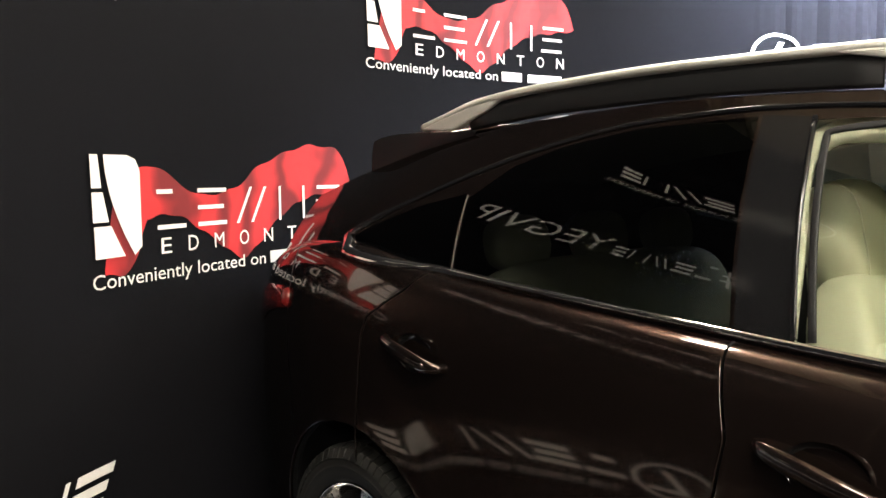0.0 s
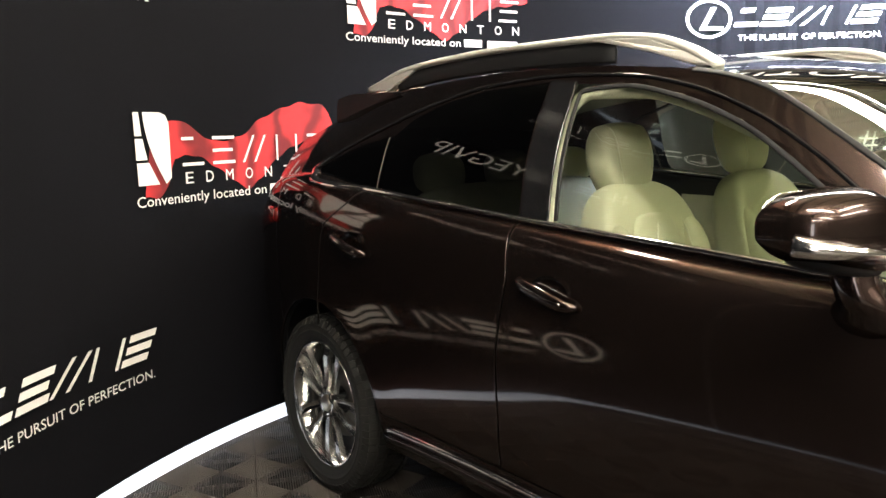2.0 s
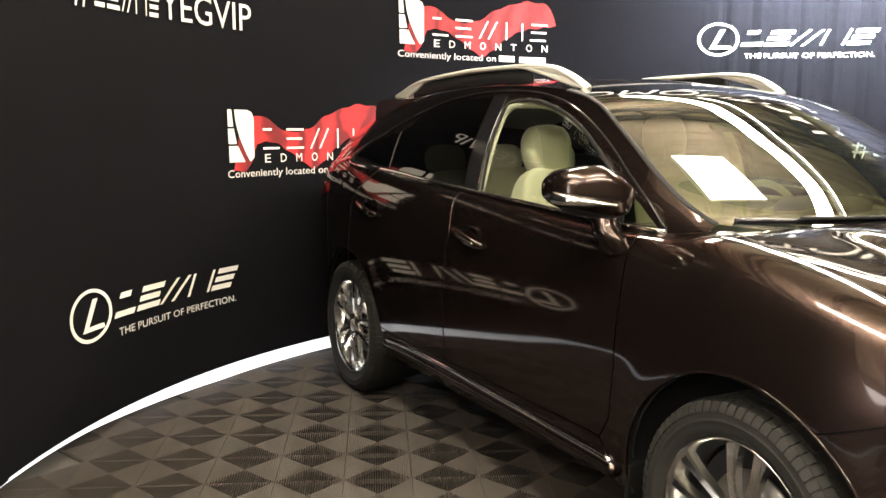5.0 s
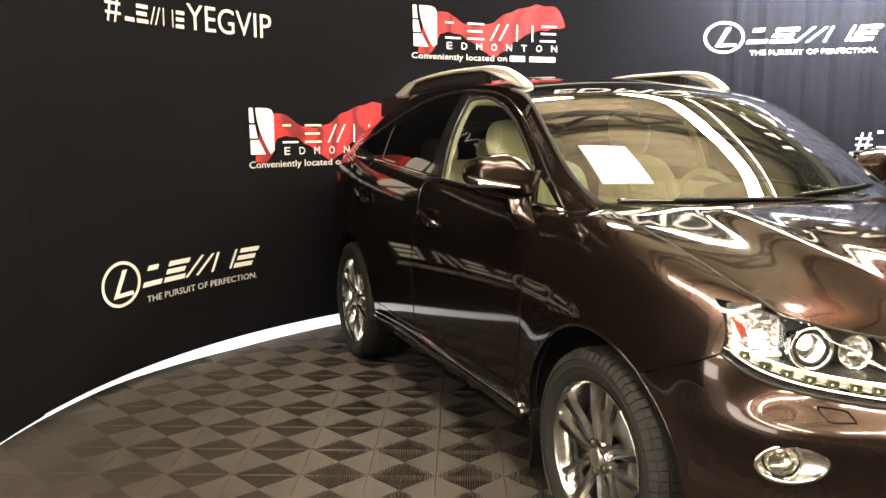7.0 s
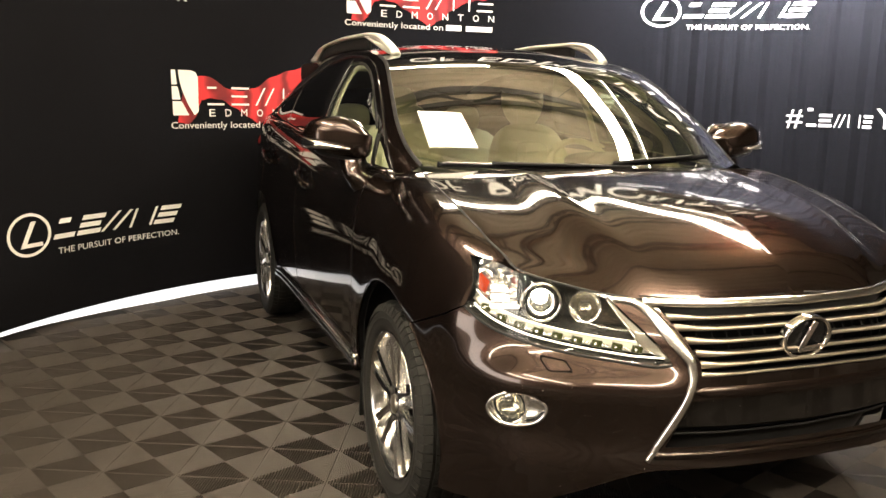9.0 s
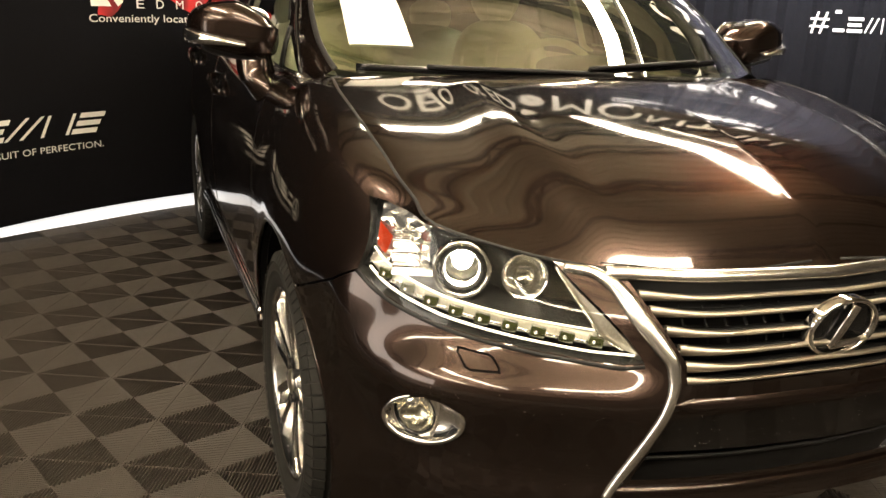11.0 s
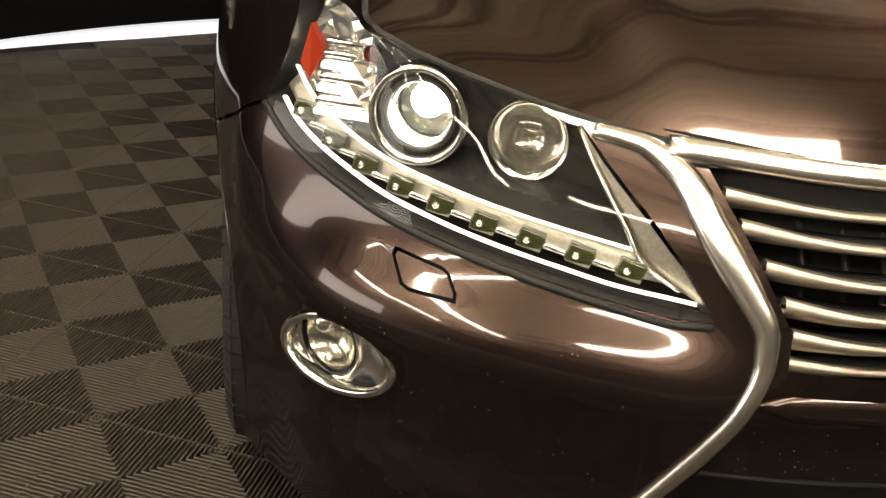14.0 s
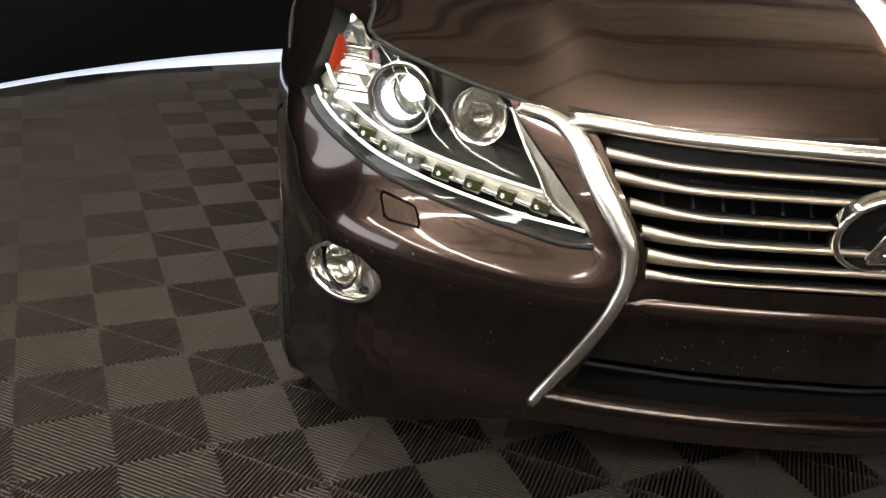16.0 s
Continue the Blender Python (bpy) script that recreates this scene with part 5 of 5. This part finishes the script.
rear_bench = empty("rear_bench", pose(0, 1.02, 0))
rear_bench.parent = car
rear_bench["label"] = "cream leather rear bench"
part("seat_base", moved(cushion(1.25, 0.5, 0.18, 5), pose(0, -0.25, 0.68)), LEATHER, rear_bench)
part("backrest", moved(cushion(1.25, 0.16, 0.62, 5), pose(0, 0.05, 0.92, -18)), LEATHER, rear_bench)
for x in (-0.38, 0.0, 0.38):
    part("headrest", moved(cushion(0.24, 0.12, 0.17, 2.8), pose(x, 0.17, 1.27, -10)), LEATHER, rear_bench)
# door linings and posts in cream; roof lining darkened, cabin shade in its colour
lining = ribbon([(p - Vector((0.045, 0, 0)), n) for p, n in side_line([(0.125, 1.15), (0.135, 1.30), (0.165, 1.50), (0.10, 1.555), (-0.10, 1.55), (-0.30, 1.505), (-0.5, 1.435)], 40)], 0.055, 0.012)
both("post_lining", lining, TRIMC, "cream pillar lining")
rows = [[side_at(y, z, from_shell)[0] - Vector((0.055, 0, 0)) for z in (0.55, 0.8, 1.0, 1.12)] for y in [-0.9 + 0.1 * k for k in range(19)]]
both("door_lining", sheet(rows), TRIMC, "cream door lining")
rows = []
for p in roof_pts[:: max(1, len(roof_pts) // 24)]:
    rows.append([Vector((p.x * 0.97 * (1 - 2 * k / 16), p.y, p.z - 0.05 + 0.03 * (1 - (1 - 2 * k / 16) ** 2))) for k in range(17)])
part("roof_lining", sheet(rows), SHADED_LINING, car, "cream roof lining darkened for the cabin's shade")
rows = []
for k in range(25):
    x = 0.68 * (1 - 2 * k / 24)
    b = 1 - (x / 0.68) ** 2
    rows.append([Vector((x, -1.08 - 0.22 * b, 1.135)), Vector((x, -0.85 - 0.1 * b, 1.125)), Vector((x, -0.68, 1.115)), Vector((x, -0.58, 1.08)), Vector((x, -0.55, 0.95)), Vector((x, -0.62, 0.75))])
part("dashboard", sheet(rows), DASH, car, "dark dashboard")
part("dash_hood", moved(cushion(0.42, 0.26, 0.10, 3), pose(0.375, -0.68, 1.13)), DASH, car)
part("dash_lower", moved(cushion(1.3, 0.1, 0.22, 5), pose(0, -0.56, 0.93)), TRIMC, car, "cream lower dash")
wheel_ring = [Vector((0.185 * math.cos(a), 0.185 * math.sin(a), 0)) for a in [2 * math.pi * k / 40 for k in range(40)]]
steer = empty("steering_wheel", pose(0.375, -0.44, 1.05, 62, 0, 0))
steer.parent = car
rows = []
for a in [2 * math.pi * k / 40 for k in range(40)]:
    rows.append([Vector(((0.185 + 0.016 * math.cos(b)) * math.cos(a), (0.185 + 0.016 * math.cos(b)) * math.sin(a), 0.016 * math.sin(b))) for b in [2 * math.pi * j / 10 for j in range(10)]])
part("steering_rim", sheet(rows, close_u=True, close_v=True), LEATHER, steer)
part("steering_hub", cushion(0.16, 0.13, 0.06, 3), LEATHER, steer)
for a in (0, 180, 270):
    part("steering_spoke", moved(box(0.12, 0.035, 0.02), Matrix.Rotation(radians(a), 4, "Z") @ Matrix.Translation((0.12, 0, 0))), DASH, steer, bevel=0.005)
part("rear_view_mirror", moved(cushion(0.24, 0.04, 0.07, 3), pose(0, -0.52, 1.47)), BLACK, car, "black rear-view mirror")

# paper sheet on the windscreen
sheet_paper = material("paper", (0.95, 0.94, 0.90), 0.7)
PAPER = grained(sheet_paper, 80, 0.03)
corners = [Vector(p) for p in ((-0.636, -0.858, 0), (-0.474, -0.930, 0), (-0.478, -1.130, 0), (-0.653, -1.063, 0))]
rows = []
for k in range(13):
    row = []
    for j in range(13):
        q = corners[0].lerp(corners[1], j / 12).lerp(corners[3].lerp(corners[2], j / 12), k / 12)
        p, n = down_at(q.x, q.y, from_screen)
        row.append(p + n * (0.004 + 0.004 * math.sin(k / 12 * math.pi)))
    rows.append(row)
paper = part("paper_sheet", sheet(rows), PAPER, None)
mod = paper.modifiers.new("thick", "SOLIDIFY")
mod.thickness = 0.001
tagged(paper, "white paper sheet lying on the car's windscreen", "paper")

# ---- prints on the backdrop ----


def folded(m, dark, light):
    """Printed cloth folds: bent bands from dark to light."""
    t = m.node_tree
    where = t.nodes.new("ShaderNodeTexCoord")
    bands = t.nodes.new("ShaderNodeTexWave")
    bands.inputs["Scale"].default_value, bands.inputs["Distortion"].default_value, bands.inputs["Detail"].default_value, bands.inputs["Detail Scale"].default_value = 1.6, 9.0, 3.0, 1.4
    t.links.new(where.outputs["Object"], bands.inputs["Vector"])
    ramp = t.nodes.new("ShaderNodeValToRGB")
    ramp.color_ramp.elements[0].color, ramp.color_ramp.elements[1].color = (*dark, 1), (*light, 1)
    ramp.color_ramp.elements[0].position, ramp.color_ramp.elements[1].position = 0.05, 0.75
    t.links.new(bands.outputs["Fac"], ramp.inputs[0])
    t.links.new(ramp.outputs[0], t.nodes["Principled BSDF"].inputs["Base Color"])
    return m


RED = folded(material("red_print", (0.46, 0.013, 0.016), 0.75), (0.17, 0.006, 0.008), (0.56, 0.020, 0.022))


def flat_text(body, shear=0.0):
    """The outline of a word as a flat bmesh, scaled into a box of 1 by 1 (by its cap height)."""
    cu = bpy.data.curves.new("word", "FONT")
    cu.body, cu.size, cu.shear, cu.resolution_u = body, 1.0, shear, 3
    ob = bpy.data.objects.new("word", cu)
    scene.collection.objects.link(ob)
    me = bpy.data.meshes.new_from_object(ob.evaluated_get(bpy.context.evaluated_depsgraph_get()))
    bpy.data.objects.remove(ob)
    bm = bmesh.new()
    bm.from_mesh(me)
    bpy.data.meshes.remove(me)
    return bm


def pressed(bm, a0, a1, z0, z1, base=None, cap=None, off=0.008):
    """Lays a flat drawing on the wall between angles a0 (left) and a1 and heights z0, z1. base, cap: the drawing's heights that go to z0 and z1."""
    xs = [v.co.x for v in bm.verts]
    ys = [v.co.y for v in bm.verts]
    x0, x1 = min(xs), max(xs)
    y0, y1 = (min(ys) if base is None else base), (max(ys) if cap is None else cap)
    long_edges = [e for e in bm.edges if (e.verts[0].co - e.verts[1].co).length > 0.4 * (y1 - y0)]
    bmesh.ops.subdivide_edges(bm, edges=long_edges, cuts=3)
    for v in bm.verts:
        a = a0 + (a1 - a0) * (v.co.x - x0) / (x1 - x0)
        z = z0 + (z1 - z0) * (v.co.y - y0) / (y1 - y0)
        v.co = Vector(on_wall(a, z, off + pleats(a)))
    return bm


def shape(polys):
    bm = bmesh.new()
    for poly in polys:
        f = bm.faces.new([bm.verts.new((x, y, 0)) for x, y in poly])
    bmesh.ops.triangulate(bm, faces=bm.faces)
    return bm


def word(root, body, a0, a1, z0, z1, name="lettering"):
    for bm in pieces(pressed(flat_text(body), a0, a1, z0, z1, base=0.0, cap=0.69)):
        part(name, bm, WHITE, root, smooth=False)


def slabs(root, spans, a0, a1, z0, z1, lean=0.12, hollow=True, thick=0.24):
    """A brand word as a row of plain slab shapes."""
    total = spans[-1][1]
    for number, (s0, s1, h) in enumerate(spans):
        w = s1 - s0
        polys = []
        k = lean

        def at(u, v):
            return (s0 + u * w + k * (v - 0.5), v)
        if hollow:
            tw = min(0.42, thick * 0.62 / w)
            bars = lambda *rows: [[at(u0, v), at(u1, v), at(u1, v + thick), at(u0, v + thick)] for u0, u1, v in rows]
            posts = lambda *cols: [[at(u, 0), at(u + tw, 0), at(u + tw, h), at(u, h)] for u in cols]
            slant = lambda u0, u1: [at(u0, 0), at(u0 + tw * 1.2, 0), at(u1 + tw * 1.2, h), at(u1, h)]
            polys = (bars((0, 1, 0), (0, 0.55, h - thick)), bars((0, 1, 0), (0, 0.9, (h - thick) / 2), (0, 1, h - thick)), [slant(0, 0.42), slant(0.45, 0.87)],
                     posts(0, 1 - tw), bars((0, 0.92, 0), (0.06, 0.94, (h - thick) / 2), (0.08, 1, h - thick)))[number % 5]
        else:
            polys = [[at(0, 0), at(1, 0), at(1, h), at(0, h)]]
        for poly in polys:
            bm = shape([poly])
            bmesh.ops.subdivide_edges(bm, edges=bm.edges, cuts=3, use_grid_fill=True)
            for v in bm.verts:
                a = a0 + (a1 - a0) * v.co.x / total
                v.co = Vector(on_wall(a, z0 + (z1 - z0) * v.co.y, 0.008 + pleats(a)))
            part("brand_shape", bm, WHITE, root, smooth=False)


def ellipse_ring(root, a0, a1, z0, z1):
    ca, cz, ra, rz = (a0 + a1) / 2, (z0 + z1) / 2, abs(a1 - a0) / 2, (z1 - z0) / 2
    rows = []
    for k in range(56):
        t = 2 * math.pi * k / 56
        rows.append([Vector(on_wall(ca - ra * f * math.cos(t), cz + rz * f * math.sin(t), 0.007 + pleats(ca - ra * f * math.cos(t)))) for f in (1.0, 0.865)])
    part("brand_ring", sheet(rows, close_u=True), WHITE, root, smooth=False)
    bar = [[(-0.42, -0.58), (-0.20, -0.58), (0.34, 0.60), (0.10, 0.60)], [(-0.20, -0.58), (0.62, -0.58), (0.60, -0.40), (-0.12, -0.40)]]
    for poly in bar:
        bm = shape([poly])
        for v in bm.verts:
            a = ca - ra * v.co.x
            v.co = Vector(on_wall(a, cz + rz * v.co.y, 0.007 + pleats(a)))
        part("brand_shape", bm, WHITE, root, smooth=False)


def slogan_group(da, dz, label):
    root = empty("wall_print", pose(0, 0, 0))
    ellipse_ring(root, 61.9 + da, 56.95 + da, 2.0 + dz, 2.248 + dz)
    slabs(root, [(0, 1.15, 1), (1.3, 2.6, 1), (2.65, 4.15, 1), (4.3, 5.6, 1), (5.72, 7.0, 1)], 56.3 + da, 41.75 + da, 2.073 + dz, 2.190 + dz, lean=0.45)
    word(root, "THE PURSUIT OF PERFECTION.", 56.25 + da, 41.75 + da, 1.984 + dz, 2.020 + dz)
    return tagged(root, label, "wall print", "slogan prints on the backdrop")


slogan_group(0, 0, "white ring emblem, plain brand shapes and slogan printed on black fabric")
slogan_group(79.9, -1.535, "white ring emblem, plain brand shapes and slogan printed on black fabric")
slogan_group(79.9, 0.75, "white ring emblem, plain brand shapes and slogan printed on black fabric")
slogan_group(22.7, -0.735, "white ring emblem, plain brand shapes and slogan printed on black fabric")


def red_group(da, dz):
    root = empty("wall_print", pose(0, 0, 0))
    # waving red cloth
    top = spline((0.0, 0.05), (0.04, 0.55), (0.10, 0.74), (0.18, 0.80), (0.26, 0.68), (0.36, 0.56), (0.48, 0.60), (0.58, 0.78), (0.70, 0.92), (0.82, 1.0), (0.92, 0.98), (0.97, 0.86), (1.0, 0.62))
    low = spline((0.0, 0.02), (0.05, -0.0), (0.11, 0.10), (0.15, 0.40), (0.24, 0.42), (0.34, 0.30), (0.44, 0.12), (0.52, 0.0), (0.58, 0.10), (0.68, 0.34), (0.80, 0.50), (0.90, 0.55), (1.0, 0.60))
    rows = []
    for k in range(61):
        t = k / 60
        a = 99.2 + da - 19.6 * t
        lo, hi = low(t) + 0.012 * math.sin(70 * t), top(t) + 0.012 * math.sin(55 * t + 1)
        rows.append([Vector(on_wall(a, 1.955 + dz + 0.405 * (lo + (hi - lo) * j / 6), 0.0035)) for j in range(7)])
    part("red_cloth_print", sheet(rows), RED, root, "red waving cloth print")
    # white badge: a slanted block with a curved cut, and three small blocks
    curve = [(1 - 0.62 * ((1 - v) ** 2.2) * 0 , v) for v in (0, 1)]
    main = [(0.30 + 0.55 * (1 - v) ** 1.8, v) for v in [k / 10 for k in range(11)]] + [(0.75, 1.0), (0.92, 0.96), (1.0, 0.85), (1.0, 0.08)]
    blocks = [[(0.05, 0.68), (0.24, 0.68), (0.19, 1.0), (0.04, 1.0)], [(0.06, 0.35), (0.36, 0.35), (0.26, 0.64), (0.05, 0.64)], [(0.08, 0.0), (0.66, 0.0), (0.40, 0.31), (0.07, 0.31)]]
    for poly in [main] + blocks:
        bm = shape([poly])
        for v in bm.verts:
            v.co = Vector(on_wall(100.1 + da - 3.4 * v.co.x, 2.012 + dz + 0.297 * v.co.y, 0.0065))
        part("brand_shape", bm, WHITE, root, smooth=False)
    slabs(root, [(0, 0.8, 1), (1.15, 2.0, 1), (2.3, 3.3, 1), (3.65, 4.5, 1), (4.85, 5.7, 1)], 95.6 + da, 80.7 + da, 2.080 + dz, 2.205 + dz, lean=0.0, thick=0.11)
    bm = flat_text("EDMONTON")
    letters = "EDMONTON"
    for k, ch in enumerate(letters):
        a = 95.4 + da - (k + 0.0) * 2.0
        part("lettering", pressed(flat_text(ch), a, a - 0.75, 2.004 + dz, 2.054 + dz, base=0.0, cap=0.69, off=0.009), WHITE, root, smooth=False)
    bm.free()
    word(root, "Conveniently located on", 100.1 + da, 87.3 + da, 1.925 + dz, 1.968 + dz)
    # the street's name as plain bars
    slabs(root, [(0, 1.0, 1), (1.3, 3.0, 0.92)], 86.9 + da, 80.85 + da, 1.925 + dz, 1.968 + dz, lean=0, hollow=False)
    return tagged(root, "white badge, lettering and red waving cloth on black fabric", "wall print", "red prints on the backdrop")


red_group(0, 0)
red_group(22.05, -0.765)


def tag_group(da, dz):
    root = empty("wall_print", pose(0, 0, 0))
    word(root, "#", 139.45 + da, 137.6 + da, 1.985 + dz, 2.125 + dz)
    slabs(root, [(0, 0.8, 1.0), (1.0, 2.0, 0.70), (2.15, 3.1, 0.70), (3.3, 4.2, 0.70), (4.4, 5.2, 0.70)], 137.1 + da, 129.8 + da, 1.985 + dz, 2.125 + dz, lean=0, thick=0.15)
    word(root, "YEGVIP", 129.5 + da, 118.75 + da, 1.987 + dz, 2.135 + dz)
    return tagged(root, "white hashtag lettering printed on black fabric", "wall print", "hashtag prints on the backdrop")


tag_group(0, 0)
tag_group(-96.0, -0.735)


# tall header lettering above the rest, which shows in the bonnet and the windscreen
root = empty("wall_print", pose(0, 0, 0))
word(root, "OF", 93.5, 85.5, 3.06, 3.72)
word(root, "EDMONTON", 81, 31, 3.06, 3.72)
slabs(root, [(0, 1.0, 1), (1.3, 3.0, 0.92)], 62, 38, 2.84, 2.95, lean=0, hollow=True, thick=0.2)
tagged(root, "tall white header lettering along the backdrop's top", "wall print")

# ---- floor tiles: ribbed grids of four squares, ribs running the other way in each next square ----
PITCH, TURN_T = 0.2, radians(21.3)
AX, AY = Vector((math.cos(TURN_T), math.sin(TURN_T), 0)), Vector((math.sin(TURN_T), -math.cos(TURN_T), 0))
ORIGIN = Vector((-1.759, -0.635, 0))


def rib(verts, faces, p, q, w, z0, z1):
    """A flat-topped bar from p to q, in plan."""
    d = Vector((q[0] - p[0], q[1] - p[1]))
    n = Vector((-d.y, d.x)).normalized() * w / 2
    b = len(verts)
    drop = 0.0013
    profile = ((-1, z0), (-1, z1 - drop), (-0.4, z1), (0.4, z1), (1, z1 - drop), (1, z0))
    for e in (p, q):
        verts += [(e[0] + n.x * s, e[1] + n.y * s, z) for s, z in profile]
    faces += [(b + k, b + 6 + k, b + 7 + k, b + 1 + k) for k in range(5)] + [tuple(b + k for k in range(6)), tuple(b + 11 - k for k in range(6))]


def tile_mesh():
    verts, faces = [], []
    for i in (0, 1):
        for j in (0, 1):
            x0, y0 = i * PITCH, j * PITCH
            n = 14
            gap = 2 * PITCH / n / 2
            rising = (i + j) % 2 == 0
            for k in range(1, 2 * n // 1):
                s = k * PITCH / n
                a, b = max(0, s - PITCH), min(PITCH, s)
                if b - a < 0.006:
                    continue
                # points on the anti-diagonal u + v = s
                p, q = (a, s - a), (b, s - b)
                if not rising:
                    p, q = (PITCH - p[0], p[1]), (PITCH - q[0], q[1])
                rib(verts, faces, (x0 + p[0], y0 + p[1]), (x0 + q[0], y0 + q[1]), 0.0046, -0.020, 0.0)
            # cross bar along the other diagonal
            p, q = ((0, 0), (PITCH, PITCH)) if rising else ((PITCH, 0), (0, PITCH))
            rib(verts, faces, (x0 + p[0], y0 + p[1]), (x0 + q[0], y0 + q[1]), 0.0034, -0.020, -0.0006)
    # near-black sheet under the ribs, shade of the gaps put into its colour
    b = len(verts)
    s = 2 * PITCH
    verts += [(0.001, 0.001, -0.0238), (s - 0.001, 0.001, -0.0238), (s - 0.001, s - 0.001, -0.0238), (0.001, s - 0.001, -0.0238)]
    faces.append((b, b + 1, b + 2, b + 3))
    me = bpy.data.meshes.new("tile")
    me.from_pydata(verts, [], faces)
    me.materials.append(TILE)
    me.materials.append(GAP_SHADE)
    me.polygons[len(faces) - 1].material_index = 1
    bm = bmesh.new()
    bm.from_mesh(me)
    bmesh.ops.recalc_face_normals(bm, faces=[f for f in bm.faces if f.material_index == 0])
    bm.to_mesh(me)
    bm.free()
    return me


floor_ob = bpy.data.objects["floor"]
TILE_MESH = tile_mesh()
near, spare = [], []
for i in range(-14, 22):
    for j in range(-16, 20):
        p = ORIGIN + AX * (2 * PITCH * i) + AY * (2 * PITCH * j)
        c = p + (AX + AY) * PITCH
        r = math.hypot(c.x - CX, c.y - CY)
        if r < RAD + 0.12 or (c.y < CY and abs(c.x - CX) < RAD + 0.1 and c.y > -5.6):
            near.append((math.hypot((c.x + 1.5) / 1.3, c.y + 0.6), p))
near.sort(key=lambda t: t[0])
turn = Matrix((AX.to_tuple() + (0,), AY.to_tuple() + (0,), (0, 0, 1, 0), (0, 0, 0, 1))).transposed()
for k, (_, p) in enumerate(near):
    if k < 290:
        ob = new("tile", TILE_MESH)
        ob.matrix_basis = Matrix.Translation(p) @ turn
        ob.parent = floor_ob
    else:
        spare.append(p)
if spare:
    base = np.array([v.co[:] for v in TILE_MESH.vertices])
    polys = [tuple(f.vertices) for f in TILE_MESH.polygons]
    verts, faces = [], []
    rot = np.array([[*AX], [*AY], [0, 0, 1]])
    for p in spare:
        b = len(verts)
        verts += (base @ rot + np.array(p)).tolist()
        faces += [tuple(i + b for i in f) for f in polys]
    me = bpy.data.meshes.new("far_tiles")
    me.from_pydata(verts, [], faces)
    me.materials.append(TILE)
    me.materials.append(GAP_SHADE)
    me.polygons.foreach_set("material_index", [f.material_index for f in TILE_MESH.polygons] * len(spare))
    ob = new("far_tiles", me)
    ob.parent = floor_ob
    tagged(ob, "grey ribbed plastic floor tiles", kind="stuff")
